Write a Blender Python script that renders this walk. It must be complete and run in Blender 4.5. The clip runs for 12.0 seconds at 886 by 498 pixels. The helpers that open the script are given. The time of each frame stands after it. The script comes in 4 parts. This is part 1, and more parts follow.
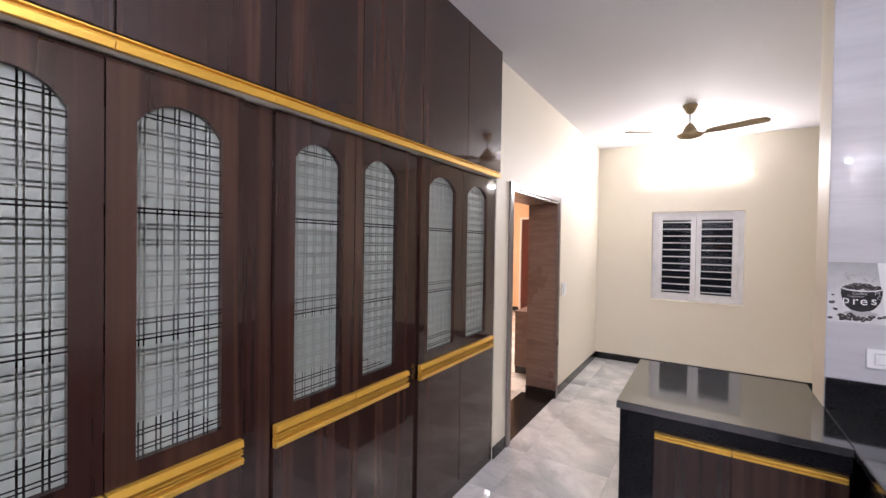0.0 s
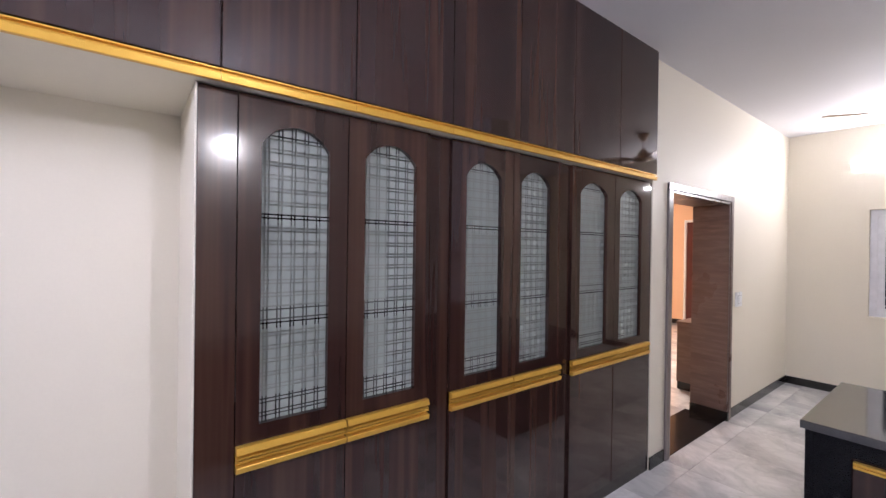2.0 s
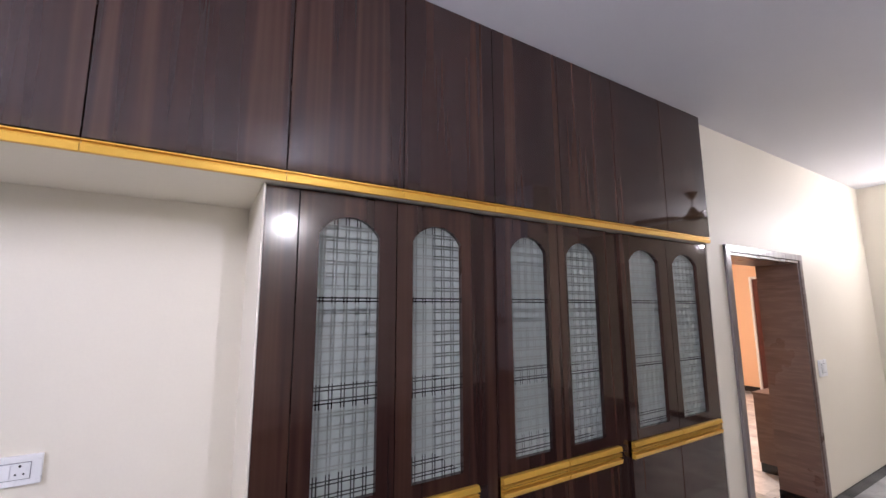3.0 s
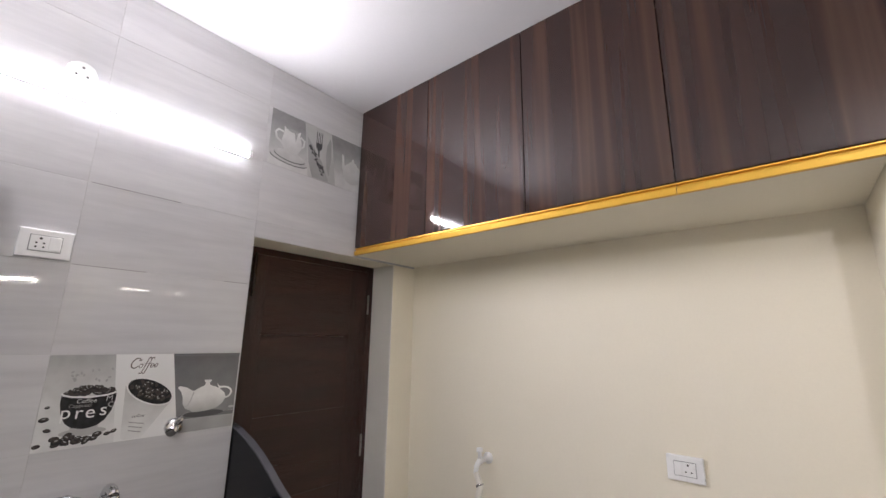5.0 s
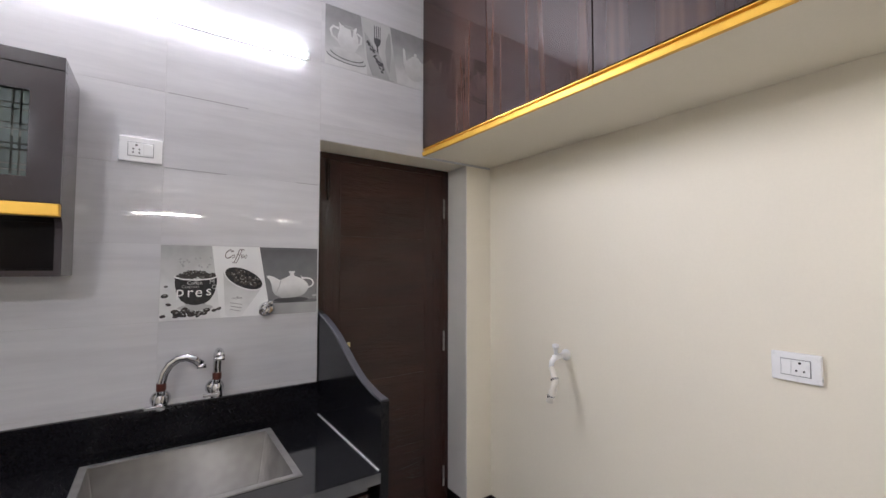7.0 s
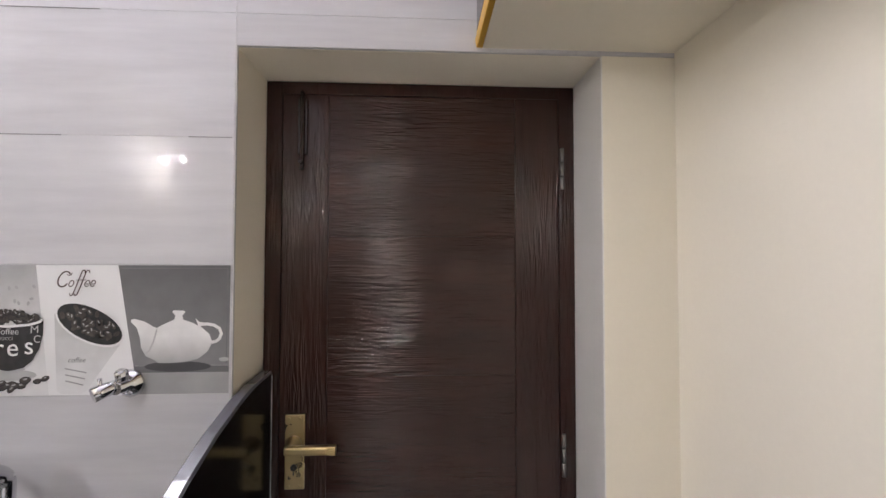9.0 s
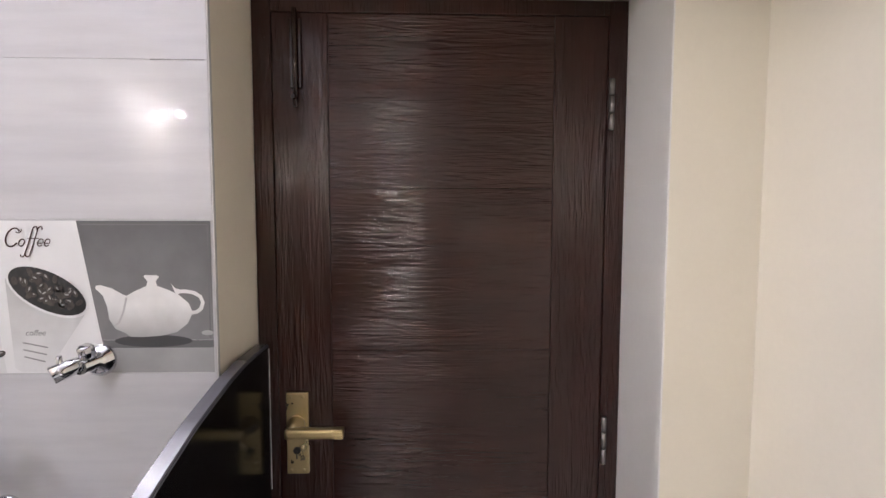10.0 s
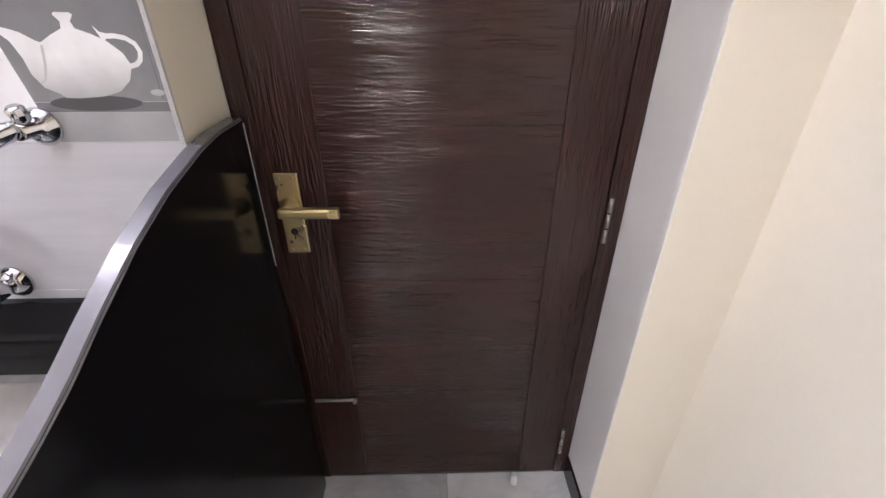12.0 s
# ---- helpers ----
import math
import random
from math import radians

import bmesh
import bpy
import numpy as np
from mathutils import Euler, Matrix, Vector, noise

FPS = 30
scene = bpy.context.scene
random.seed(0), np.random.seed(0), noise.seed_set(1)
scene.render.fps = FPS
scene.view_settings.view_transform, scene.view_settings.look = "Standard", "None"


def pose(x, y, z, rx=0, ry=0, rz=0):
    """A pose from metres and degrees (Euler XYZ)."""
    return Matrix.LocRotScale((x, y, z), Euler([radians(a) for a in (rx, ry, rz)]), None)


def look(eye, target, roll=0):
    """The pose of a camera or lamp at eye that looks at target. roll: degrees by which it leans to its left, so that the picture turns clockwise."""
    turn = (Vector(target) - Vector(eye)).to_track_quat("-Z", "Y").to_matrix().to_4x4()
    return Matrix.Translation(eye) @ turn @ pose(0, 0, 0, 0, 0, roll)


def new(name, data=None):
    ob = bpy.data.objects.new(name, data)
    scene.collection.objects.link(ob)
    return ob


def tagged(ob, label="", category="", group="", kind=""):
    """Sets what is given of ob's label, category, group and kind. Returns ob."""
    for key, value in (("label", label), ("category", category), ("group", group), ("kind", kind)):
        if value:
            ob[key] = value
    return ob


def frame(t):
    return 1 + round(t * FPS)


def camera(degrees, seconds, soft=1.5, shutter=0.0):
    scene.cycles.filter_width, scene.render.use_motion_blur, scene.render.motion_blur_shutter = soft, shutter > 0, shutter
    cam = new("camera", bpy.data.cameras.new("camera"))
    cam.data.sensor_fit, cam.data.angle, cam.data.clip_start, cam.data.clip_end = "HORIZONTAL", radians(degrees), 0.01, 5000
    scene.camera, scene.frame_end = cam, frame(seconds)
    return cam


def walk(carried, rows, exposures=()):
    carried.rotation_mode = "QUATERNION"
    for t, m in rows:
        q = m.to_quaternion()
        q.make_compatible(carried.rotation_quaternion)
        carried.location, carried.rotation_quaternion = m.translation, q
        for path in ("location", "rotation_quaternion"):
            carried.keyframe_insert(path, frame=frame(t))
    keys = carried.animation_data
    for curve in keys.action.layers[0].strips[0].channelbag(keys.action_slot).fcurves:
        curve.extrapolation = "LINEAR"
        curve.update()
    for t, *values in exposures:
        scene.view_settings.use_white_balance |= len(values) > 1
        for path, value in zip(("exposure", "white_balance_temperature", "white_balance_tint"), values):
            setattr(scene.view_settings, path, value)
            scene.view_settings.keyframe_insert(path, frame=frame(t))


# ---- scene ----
cam = camera(94.5, 12.0)
PATH = [
    (0, (1.756, 2.201, 1.61), (0.676, 3.884, 1.581), 0.9),
    (0.5, (1.859, 2.002, 1.593), (0.395, 3.363, 1.566), 0.9),
    (1, (1.887, 1.974, 1.591), (0.323, 3.221, 1.567), 0.9),
    (1.5, (1.888, 1.98, 1.587), (0.302, 3.2, 1.567), 0.8),
    (2, (1.89, 1.976, 1.59), (0.297, 3.185, 1.583), 0.8),
    (2.5, (1.883, 1.983, 1.596), (0.271, 3.164, 1.689), 0.7),
    (2.7, (1.895, 1.976, 1.627), (0.266, 3.124, 1.803), 0.6),
    (4.3, (2.002, 1.84, 1.691), (0.145, 1.399, 2.286), 0.6),
    (4.5, (1.987, 1.853, 1.686), (0.212, 1.126, 2.254), 1.1),
    (4.7, (1.976, 1.854, 1.669), (0.299, 0.898, 2.193), 0.9),
    (4.9, (1.945, 1.873, 1.626), (0.396, 0.702, 2.103), 0.8),
    (5, (1.942, 1.871, 1.609), (0.446, 0.619, 2.048), 0.8),
    (5.5, (1.902, 1.889, 1.54), (0.598, 0.393, 1.789), 0.4),
    (6, (1.908, 1.908, 1.49), (0.66, 0.35, 1.615), 0.1),
    (6.5, (1.875, 1.938, 1.483), (0.638, 0.369, 1.569), 0.1),
    (7, (1.702, 1.939, 1.462), (0.565, 0.295, 1.549), 0.1),
    (7.2, (1.582, 1.902, 1.476), (0.527, 0.205, 1.563), 0.0),
    (8.8, (0.651, 1.106, 1.552), (0.51, -0.888, 1.61), 0.3),
    (9, (0.635, 0.991, 1.557), (0.536, -1.005, 1.617), 0.1),
    (9.5, (0.649, 0.848, 1.556), (0.597, -1.151, 1.581), 0.0),
    (10, (0.655, 0.806, 1.539), (0.608, -1.19, 1.423), 0.1),
    (10.5, (0.66, 0.792, 1.524), (0.616, -1.18, 1.196), 0.1),
    (11, (0.655, 0.766, 1.5), (0.617, -1.151, 0.93), 0.0),
    (11.5, (0.647, 0.745, 1.461), (0.612, -1.101, 0.693), -0.1),
    (12, (0.649, 0.719, 1.423), (0.614, -1.035, 0.462), -0.2),
]
walk(cam, [(t, look(eye, target, roll)) for t, eye, target, roll in PATH],
     exposures=[(0, 1.24, 6020, 17), (0.5, 1.04, 5780, 18), (1.0, 0.97, 5780, 18), (2.7, 0.96, 5780, 18), (4.5, 0.78, 6150, 11), (5.0, 0.70, 6500, 9), (6.0, 0.82, 6450, 9), (7.2, 0.88, 6200, 9), (9.5, 1.34, 6300, 12), (11.0, 1.62, 6170, 14), (12.0, 1.78, 6120, 14)])

# ---- light ----
world = bpy.data.worlds.new("night")
world.use_nodes = True
world.node_tree.nodes["Background"].inputs[0].default_value = (0.02, 0.022, 0.03, 1)
world.node_tree.nodes["Background"].inputs[1].default_value = 0.15
scene.world = world
TUBE_KITCHEN = 195.0
TUBE_DINING = 205.0
BULB_POWER = 2200.0
LOBBY_POWER = 260.0

# plan, metres
CEIL = 2.985
XW = 0.445          # face of the long wall past the cupboard
XC = 0.455          # cupboard fronts
XL = 0.504          # loft cabinet fronts
ZL = 2.097          # underside of the loft
NICHE = 2.122       # end of the niche along y
CUP_END = 4.965
LOFT_END = 4.905
YK = 5.0            # tiled face of the wall behind the peninsula
XR = 2.9            # right kitchen wall
YF = 8.35           # window wall
DOOR_L, DOOR_R, DOOR_H = 1.08, 0.187, 2.072


# ---- materials ----
def material(name):
    m = bpy.data.materials.new(name)
    m.use_nodes = True
    nt = m.node_tree
    return m, nt, nt.nodes["Principled BSDF"]


def node(nt, kind, **values):
    n = nt.nodes.new(kind)
    for k, v in values.items():
        n.inputs[k].default_value = v
    return n


def coords(nt, scale=(1, 1, 1), random_shift=True):
    """Object coordinates, scaled, and shifted by a random amount for each object."""
    tc = nt.nodes.new("ShaderNodeTexCoord")
    mp = nt.nodes.new("ShaderNodeMapping")
    mp.inputs["Scale"].default_value = scale
    nt.links.new(tc.outputs["Object"], mp.inputs["Vector"])
    if random_shift:
        oi = nt.nodes.new("ShaderNodeObjectInfo")
        ml = node(nt, "ShaderNodeMath")
        ml.operation = "MULTIPLY"
        ml.inputs[1].default_value = 37.0
        nt.links.new(oi.outputs["Random"], ml.inputs[0])
        cb = nt.nodes.new("ShaderNodeCombineXYZ")
        for i in range(3):
            nt.links.new(ml.outputs[0], cb.inputs[i])
        nt.links.new(cb.outputs[0], mp.inputs["Location"])
    return mp.outputs["Vector"]


def ramp(nt, fac, stops):
    r = nt.nodes.new("ShaderNodeValToRGB")
    el = r.color_ramp.elements
    while len(el) < len(stops):
        el.new(0.5)
    for e, (p, c) in zip(el, stops):
        e.position, e.color = p, (*c, 1) if len(c) == 3 else c
    nt.links.new(fac, r.inputs["Fac"])
    return r.outputs["Color"]


def noise_tex(nt, vec, scale, detail=3.0, rough=0.5, distortion=0.0):
    n = node(nt, "ShaderNodeTexNoise", Scale=scale, Detail=detail, Roughness=rough, Distortion=distortion)
    nt.links.new(vec, n.inputs["Vector"])
    return n.outputs["Fac"]


def bump(nt, bsdf, height, strength, distance):
    b = node(nt, "ShaderNodeBump", Strength=strength, Distance=distance)
    nt.links.new(height, b.inputs["Height"])
    nt.links.new(b.outputs["Normal"], bsdf.inputs["Normal"])


def mix(nt, fac, a, b, how="MIX"):
    m = nt.nodes.new("ShaderNodeMix")
    m.data_type, m.blend_type = "RGBA", how
    for sock, v in ((m.inputs[0], fac), (m.inputs[6], a), (m.inputs[7], b)):
        if isinstance(v, (int, float)):
            sock.default_value = v
        elif isinstance(v, tuple):
            sock.default_value = (*v, 1)
        else:
            nt.links.new(v, sock)
    return m.outputs[2]


def varied_roughness(nt, bsdf, vec, lo, hi, scale=6.0):
    f = noise_tex(nt, vec, scale, 4)
    mr = node(nt, "ShaderNodeMapRange")
    mr.inputs["To Min"].default_value, mr.inputs["To Max"].default_value = lo, hi
    nt.links.new(f, mr.inputs["Value"])
    nt.links.new(mr.outputs[0], bsdf.inputs["Roughness"])


def laminate(name, grain, dark, mid, light, rough=0.1, shift=True):
    """Glossy wood laminate; grain gives the scale along x, y, z (small along the fibres)."""
    m, nt, b = material(name)
    v = coords(nt, grain, shift)
    broad = noise_tex(nt, v, 0.40, 3, 0.6, 0.0)
    streak = noise_tex(nt, v, 1.15, 2.5, 0.55, 0.0)
    fine = noise_tex(nt, v, 6.0, 3, 0.6, 0.0)
    c1 = ramp(nt, broad, [(0.28, dark), (0.48, mid), (0.62, mid), (0.78, dark)])
    lines = ramp(nt, streak, [(0.36, (0, 0, 0)), (0.50, (0.20, 0.20, 0.20)), (0.58, (0.8, 0.8, 0.8)), (0.66, (0.30, 0.30, 0.30)), (0.82, (0, 0, 0))])
    c1 = mix(nt, lines, c1, light)
    c2 = ramp(nt, fine, [(0.3, (0.93, 0.92, 0.92)), (0.7, (1.06, 1.05, 1.04))])
    nt.links.new(mix(nt, 1.0, c1, c2, "MULTIPLY"), b.inputs["Base Color"])
    varied_roughness(nt, b, coords(nt, (1, 1, 1)), rough * 0.8, rough * 1.3, 3.0)
    return m


def paint(name, colour, rough=0.55, grain=0.08):
    m, nt, b = material(name)
    v = coords(nt, (1, 1, 1), False)
    big = noise_tex(nt, v, 0.9, 4)
    fine = noise_tex(nt, v, 90.0, 4)
    roller = noise_tex(nt, v, 420.0, 2)
    c = ramp(nt, big, [(0.3, tuple(x * 0.955 for x in colour)), (0.7, colour)])
    c = mix(nt, 0.25, c, ramp(nt, fine, [(0.3, tuple(x * 0.93 for x in colour)), (0.7, colour)]))
    nt.links.new(c, b.inputs["Base Color"])
    b.inputs["Roughness"].default_value = rough
    bump(nt, b, roller, grain, 0.002)
    return m


def plain(name, colour, rough=0.4, metal=0.0, lo=0.88, scale=12.0, coat=0.0):
    m, nt, b = material(name)
    v = coords(nt)
    f = noise_tex(nt, v, scale, 5)
    nt.links.new(ramp(nt, f, [(0.3, tuple(x * lo for x in colour)), (0.7, colour)]), b.inputs["Base Color"])
    b.inputs["Metallic"].default_value = metal
    b.inputs["Coat Weight"].default_value = coat
    varied_roughness(nt, b, v, rough * 0.8, rough * 1.25, scale * 2)
    return m


def glow(name, colour, strength):
    m, nt, b = material(name)
    b.inputs["Base Color"].default_value = (0.9, 0.9, 0.9, 1)
    b.inputs["Emission Color"].default_value = (*colour, 1)
    b.inputs["Emission Strength"].default_value = strength
    return m


WALNUT = laminate("walnut_laminate", (1, 9.5, 0.2), (0.0180, 0.0086, 0.0083), (0.0280, 0.0130, 0.0112), (0.0640, 0.0310, 0.0215), 0.05)
WALNUT_X = laminate("walnut_laminate_cross", (9.5, 1, 0.2), (0.0180, 0.0086, 0.0083), (0.0280, 0.0130, 0.0112), (0.0640, 0.0310, 0.0215), 0.05)
for m in (WALNUT, WALNUT_X):
    gloss = m.node_tree.nodes["Principled BSDF"]
    gloss.inputs["IOR"].default_value = 1.58
DARK_LAMINATE = plain("dark_grey_laminate", (0.050, 0.040, 0.042), 0.10, 0, 0.8, 6)
DARK_LAMINATE.node_tree.nodes["Principled BSDF"].inputs["IOR"].default_value = 1.7
NEAR_BLACK = plain("near_black_laminate", (0.010, 0.007, 0.007), 0.14, 0, 0.7, 6)
NEAR_BLACK.node_tree.nodes["Principled BSDF"].inputs["Specular IOR Level"].default_value = 0.2
# same polished granite, darkened for upright faces that mirror only dim surroundings
GRANITE_PANEL = plain("black_granite_dim_faces", (0.0075, 0.0075, 0.0095), 0.14, 0, 0.5, 160)
GRANITE_PANEL.node_tree.nodes["Principled BSDF"].inputs["Specular IOR Level"].default_value = 0.22
HINGE_STEEL = plain("dull_hinge_steel", (0.30, 0.28, 0.26), 0.3, 0.9)
EDGE_BROWN = plain("edge_band_brown", (0.034, 0.013, 0.0105), 0.25)
OAK_JAMB = laminate("jamb_laminate", (3, 3, 26), (0.095, 0.064, 0.052), (0.135, 0.092, 0.076), (0.185, 0.130, 0.110), 0.28)
TRIM_GREY = laminate("jamb_edge_grey", (3, 30, 3), (0.28, 0.25, 0.25), (0.40, 0.36, 0.36), (0.56, 0.52, 0.52), 0.22)
TRIM_TAUPE = laminate("jamb_edge_taupe", (8, 8, 0.6), (0.15, 0.125, 0.115), (0.19, 0.16, 0.15), (0.23, 0.20, 0.19), 0.2)
GOLD = plain("gold_anodised_aluminium", (0.74, 0.44, 0.065), 0.34, 0.5, 0.93, 15)
CREAM = paint("cream_paint", (0.84, 0.785, 0.66))
WHITE_REVEAL = paint("white_putty", (0.80, 0.78, 0.74))
CEILING_WHITE = paint("ceiling_white", (0.68, 0.67, 0.69), 0.7)
PEACH = paint("peach_paint", (0.82, 0.52, 0.30))
GRANITE = plain("black_granite", (0.015, 0.015, 0.018), 0.075, 0, 0.4, 160, 0.1)
GRANITE.node_tree.nodes["Principled BSDF"].inputs["IOR"].default_value = 2.3
# black granite edge: base grey lifted to carry part of the lamp sheen
GRANITE_EDGE = plain("granite_edge_sheen", (0.085, 0.084, 0.098), 0.24, 0, 0.9, 30)
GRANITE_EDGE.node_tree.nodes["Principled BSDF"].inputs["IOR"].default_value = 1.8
SKIRT = plain("black_skirting", (0.014, 0.013, 0.014), 0.16, 0, 0.5, 120)
STEEL = plain("brushed_steel", (0.40, 0.385, 0.37), 0.58, 1.0, 0.85, 30)
CHROME = plain("chrome", (0.66, 0.66, 0.68), 0.06, 1.0, 0.97, 8)
BRASS = plain("antique_brass", (0.56, 0.45, 0.24), 0.28, 0.9, 0.94, 9)
WHITE_PLASTIC = plain("white_plastic", (0.88, 0.88, 0.88), 0.28, 0, 0.96)
TUBE_BATTEN = plain("warm_grey_batten", (0.60, 0.52, 0.44), 0.4)
HOSE_WHITE = plain("cream_hose", (0.80, 0.76, 0.68), 0.4, 0, 0.95)
GREY_PLASTIC = plain("grey_plastic", (0.30, 0.30, 0.31), 0.35)
UPVC = plain("white_upvc", (0.82, 0.82, 0.85), 0.3)
BLACK_HOLE = plain("black_plastic", (0.01, 0.01, 0.01), 0.4)
FAN_BROWN = plain("fan_champagne", (0.36, 0.27, 0.15), 0.30, 0.3, 0.85, 20)
SEALANT = plain("white_sealant", (0.66, 0.66, 0.66), 0.5, 0, 0.6, 60)
TUBE_GLOW = glow("tube_light_kitchen", (0.965, 0.935, 1.0), TUBE_KITCHEN)
TUBE_GLOW_FAR = glow("tube_light_dining", (1.0, 0.93, 0.85), TUBE_DINING)
BULB_GLOW = glow("bulb_glow", (0.955, 0.935, 1.0), BULB_POWER)
LOBBY_GLOW = glow("lobby_fill_glow", (1.0, 0.83, 0.66), LOBBY_POWER)


def tile_material():
    m, nt, b = material("glazed_wall_tile")
    v = coords(nt, (0.9, 1, 9))
    band = noise_tex(nt, v, 1.2, 3, 0.5, 0.4)
    fine = noise_tex(nt, v, 5.0, 4, 0.6, 0.2)
    c = ramp(nt, band, [(0.34, (0.511, 0.506, 0.528)), (0.5, (0.572, 0.567, 0.589)), (0.68, (0.62, 0.616, 0.633))])
    c = mix(nt, 0.35, c, ramp(nt, fine, [(0.35, (0.515, 0.511, 0.532)), (0.65, (0.63, 0.625, 0.637))]))
    nt.links.new(c, b.inputs["Base Color"])
    b.inputs["Roughness"].default_value = 0.018
    b.inputs["Coat Weight"].default_value = 0.1
    b.inputs["Coat Roughness"].default_value = 0.03
    wob = noise_tex(nt, coords(nt, (1, 1, 1)), 2.2, 2)
    bump(nt, b, wob, 0.06, 0.01)
    return m


def floor_material():
    m, nt, b = material("grey_marble_floor")
    v = coords(nt, (1, 1, 1))
    cloud = noise_tex(nt, v, 1.5, 5, 0.6, 0.8)
    vein = noise_tex(nt, v, 1.7, 6, 0.6, 2.2)
    c = ramp(nt, cloud, [(0.3, (0.42, 0.43, 0.44)), (0.47, (0.58, 0.585, 0.585)), (0.58, (0.74, 0.74, 0.735)), (0.70, (0.82, 0.82, 0.81))])
    vm = ramp(nt, vein, [(0.46, (1, 1, 1)), (0.495, (0.62, 0.62, 0.63)), (0.51, (0.55, 0.55, 0.56)), (0.54, (1, 1, 1))])
    c = mix(nt, 0.22, c, vm, "MULTIPLY")
    oi = nt.nodes.new("ShaderNodeObjectInfo")
    tone = ramp(nt, oi.outputs["Random"], [(0.0, (0.86, 0.86, 0.87)), (1.0, (1.08, 1.07, 1.06))])
    nt.links.new(mix(nt, 1.0, c, tone, "MULTIPLY"), b.inputs["Base Color"])
    varied_roughness(nt, b, v, 0.03, 0.06, 4.0)
    b.inputs["Specular IOR Level"].default_value = 0.95
    return m


def door_material(name, grain, wave):
    """Lacquered dark door skin with an embossed grain, deeper in some patches than in others."""
    m, nt, b = material(name)
    v = coords(nt, grain)
    broad = noise_tex(nt, v, 1.0, 5, 0.6, 0.3)
    nt.links.new(ramp(nt, broad, [(0.3, (0.0185, 0.0050, 0.0033)), (0.55, (0.0250, 0.0070, 0.0046)), (0.72, (0.033, 0.0098, 0.0064))]), b.inputs["Base Color"])
    emboss = noise_tex(nt, coords(nt, wave), 1.0, 1.3, 0.4, 1.8)
    knots = noise_tex(nt, coords(nt, tuple(w ** 0.5 for w in wave)), 1.0, 2, 0.5, 0.5)
    depth = ramp(nt, knots, [(0.36, (0.18, 0.18, 0.18)), (0.50, (0.55, 0.55, 0.55)), (0.64, (1, 1, 1))])
    varied_roughness(nt, b, v, 0.3, 0.45, 2.0)
    b.inputs["Specular IOR Level"].default_value = 0.1
    b.inputs["Coat Weight"].default_value = 0.72
    b.inputs["Coat Roughness"].default_value = 0.015
    relief = node(nt, "ShaderNodeBump", Strength=1.0, Distance=0.0074)
    nt.links.new(mix(nt, 1.0, emboss, depth, "MULTIPLY"), relief.inputs["Height"])
    nt.links.new(relief.outputs["Normal"], b.inputs["Coat Normal"])
    return m


def frosted(name, colour, passed, share):
    """Sand-blasted glass: passes and scatters light, with a smooth face."""
    m, nt, b = material(name)
    v = coords(nt, (1, 1, 1))
    f = noise_tex(nt, v, 2.5, 3)
    c = ramp(nt, f, [(0.3, tuple(x * 0.88 for x in colour)), (0.7, colour)])
    nt.links.new(c, b.inputs["Base Color"])
    b.inputs["Roughness"].default_value = 0.4
    b.inputs["Coat Weight"].default_value = 0.6
    b.inputs["Coat Roughness"].default_value = 0.03
    tr = nt.nodes.new("ShaderNodeBsdfTranslucent")
    tr.inputs["Color"].default_value = (*passed, 1)
    ms = nt.nodes.new("ShaderNodeMixShader")
    ms.inputs[0].default_value = share
    nt.links.new(b.outputs[0], ms.inputs[1])
    nt.links.new(tr.outputs[0], ms.inputs[2])
    nt.links.new(ms.outputs[0], nt.nodes["Material Output"].inputs["Surface"])
    return m


def window_glass():
    m, nt, b = material("window_glass")
    b.inputs["Base Color"].default_value = (0.9, 0.93, 0.95, 1)
    b.inputs["Transmission Weight"].default_value = 1.0
    b.inputs["Roughness"].default_value = 0.01
    b.inputs["IOR"].default_value = 1.45
    return m


def print_shaded(name, low, high, z0, z1):
    """A printed tone that runs from the low colour to the high one up the tile."""
    m, nt, b = material(name)
    tc = nt.nodes.new("ShaderNodeTexCoord")
    sp = nt.nodes.new("ShaderNodeSeparateXYZ")
    nt.links.new(tc.outputs["Object"], sp.inputs[0])
    mr = node(nt, "ShaderNodeMapRange")
    mr.inputs["From Min"].default_value, mr.inputs["From Max"].default_value = z0, z1
    nt.links.new(sp.outputs["Z"], mr.inputs["Value"])
    c = ramp(nt, mr.outputs[0], [(0.0, low), (1.0, high)])
    spots = ramp(nt, noise_tex(nt, coords(nt, (1, 1, 1)), 22, 3), [(0.35, (0.92, 0.92, 0.92)), (0.65, (1.03, 1.03, 1.03))])
    nt.links.new(mix(nt, 1.0, c, spots, "MULTIPLY"), b.inputs["Base Color"])
    b.inputs["Roughness"].default_value = 0.09
    return m


TILE = tile_material()
GROUT = plain("pale_grout", (0.58, 0.58, 0.58), 0.8)
FLOOR_TILE = floor_material()
FLOOR_JOINT = plain("floor_joint", (0.24, 0.24, 0.24), 0.7)
DOOR_PANEL = door_material("embossed_door_panel", (1.5, 1, 14), (6.5, 1, 78))
DOOR_STILE = door_material("embossed_door_stile", (14, 1, 1.5), (90, 1, 6.5))
DOOR_FRAME = plain("dark_door_frame", (0.026, 0.0098, 0.0075), 0.16, 0, 0.7, 20)
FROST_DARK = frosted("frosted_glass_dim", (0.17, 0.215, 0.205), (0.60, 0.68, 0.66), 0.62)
FROST = frosted("frosted_glass", (0.58, 0.62, 0.585), (0.92, 0.95, 0.92), 0.60)
LINING_WHITE = plain("pale_lining_board", (0.70, 0.71, 0.67), 0.5, 0, 0.92)
SHELF_WHITE = plain("pale_shelf_laminate", (0.62, 0.63, 0.59), 0.4)
GLASS = window_glass()
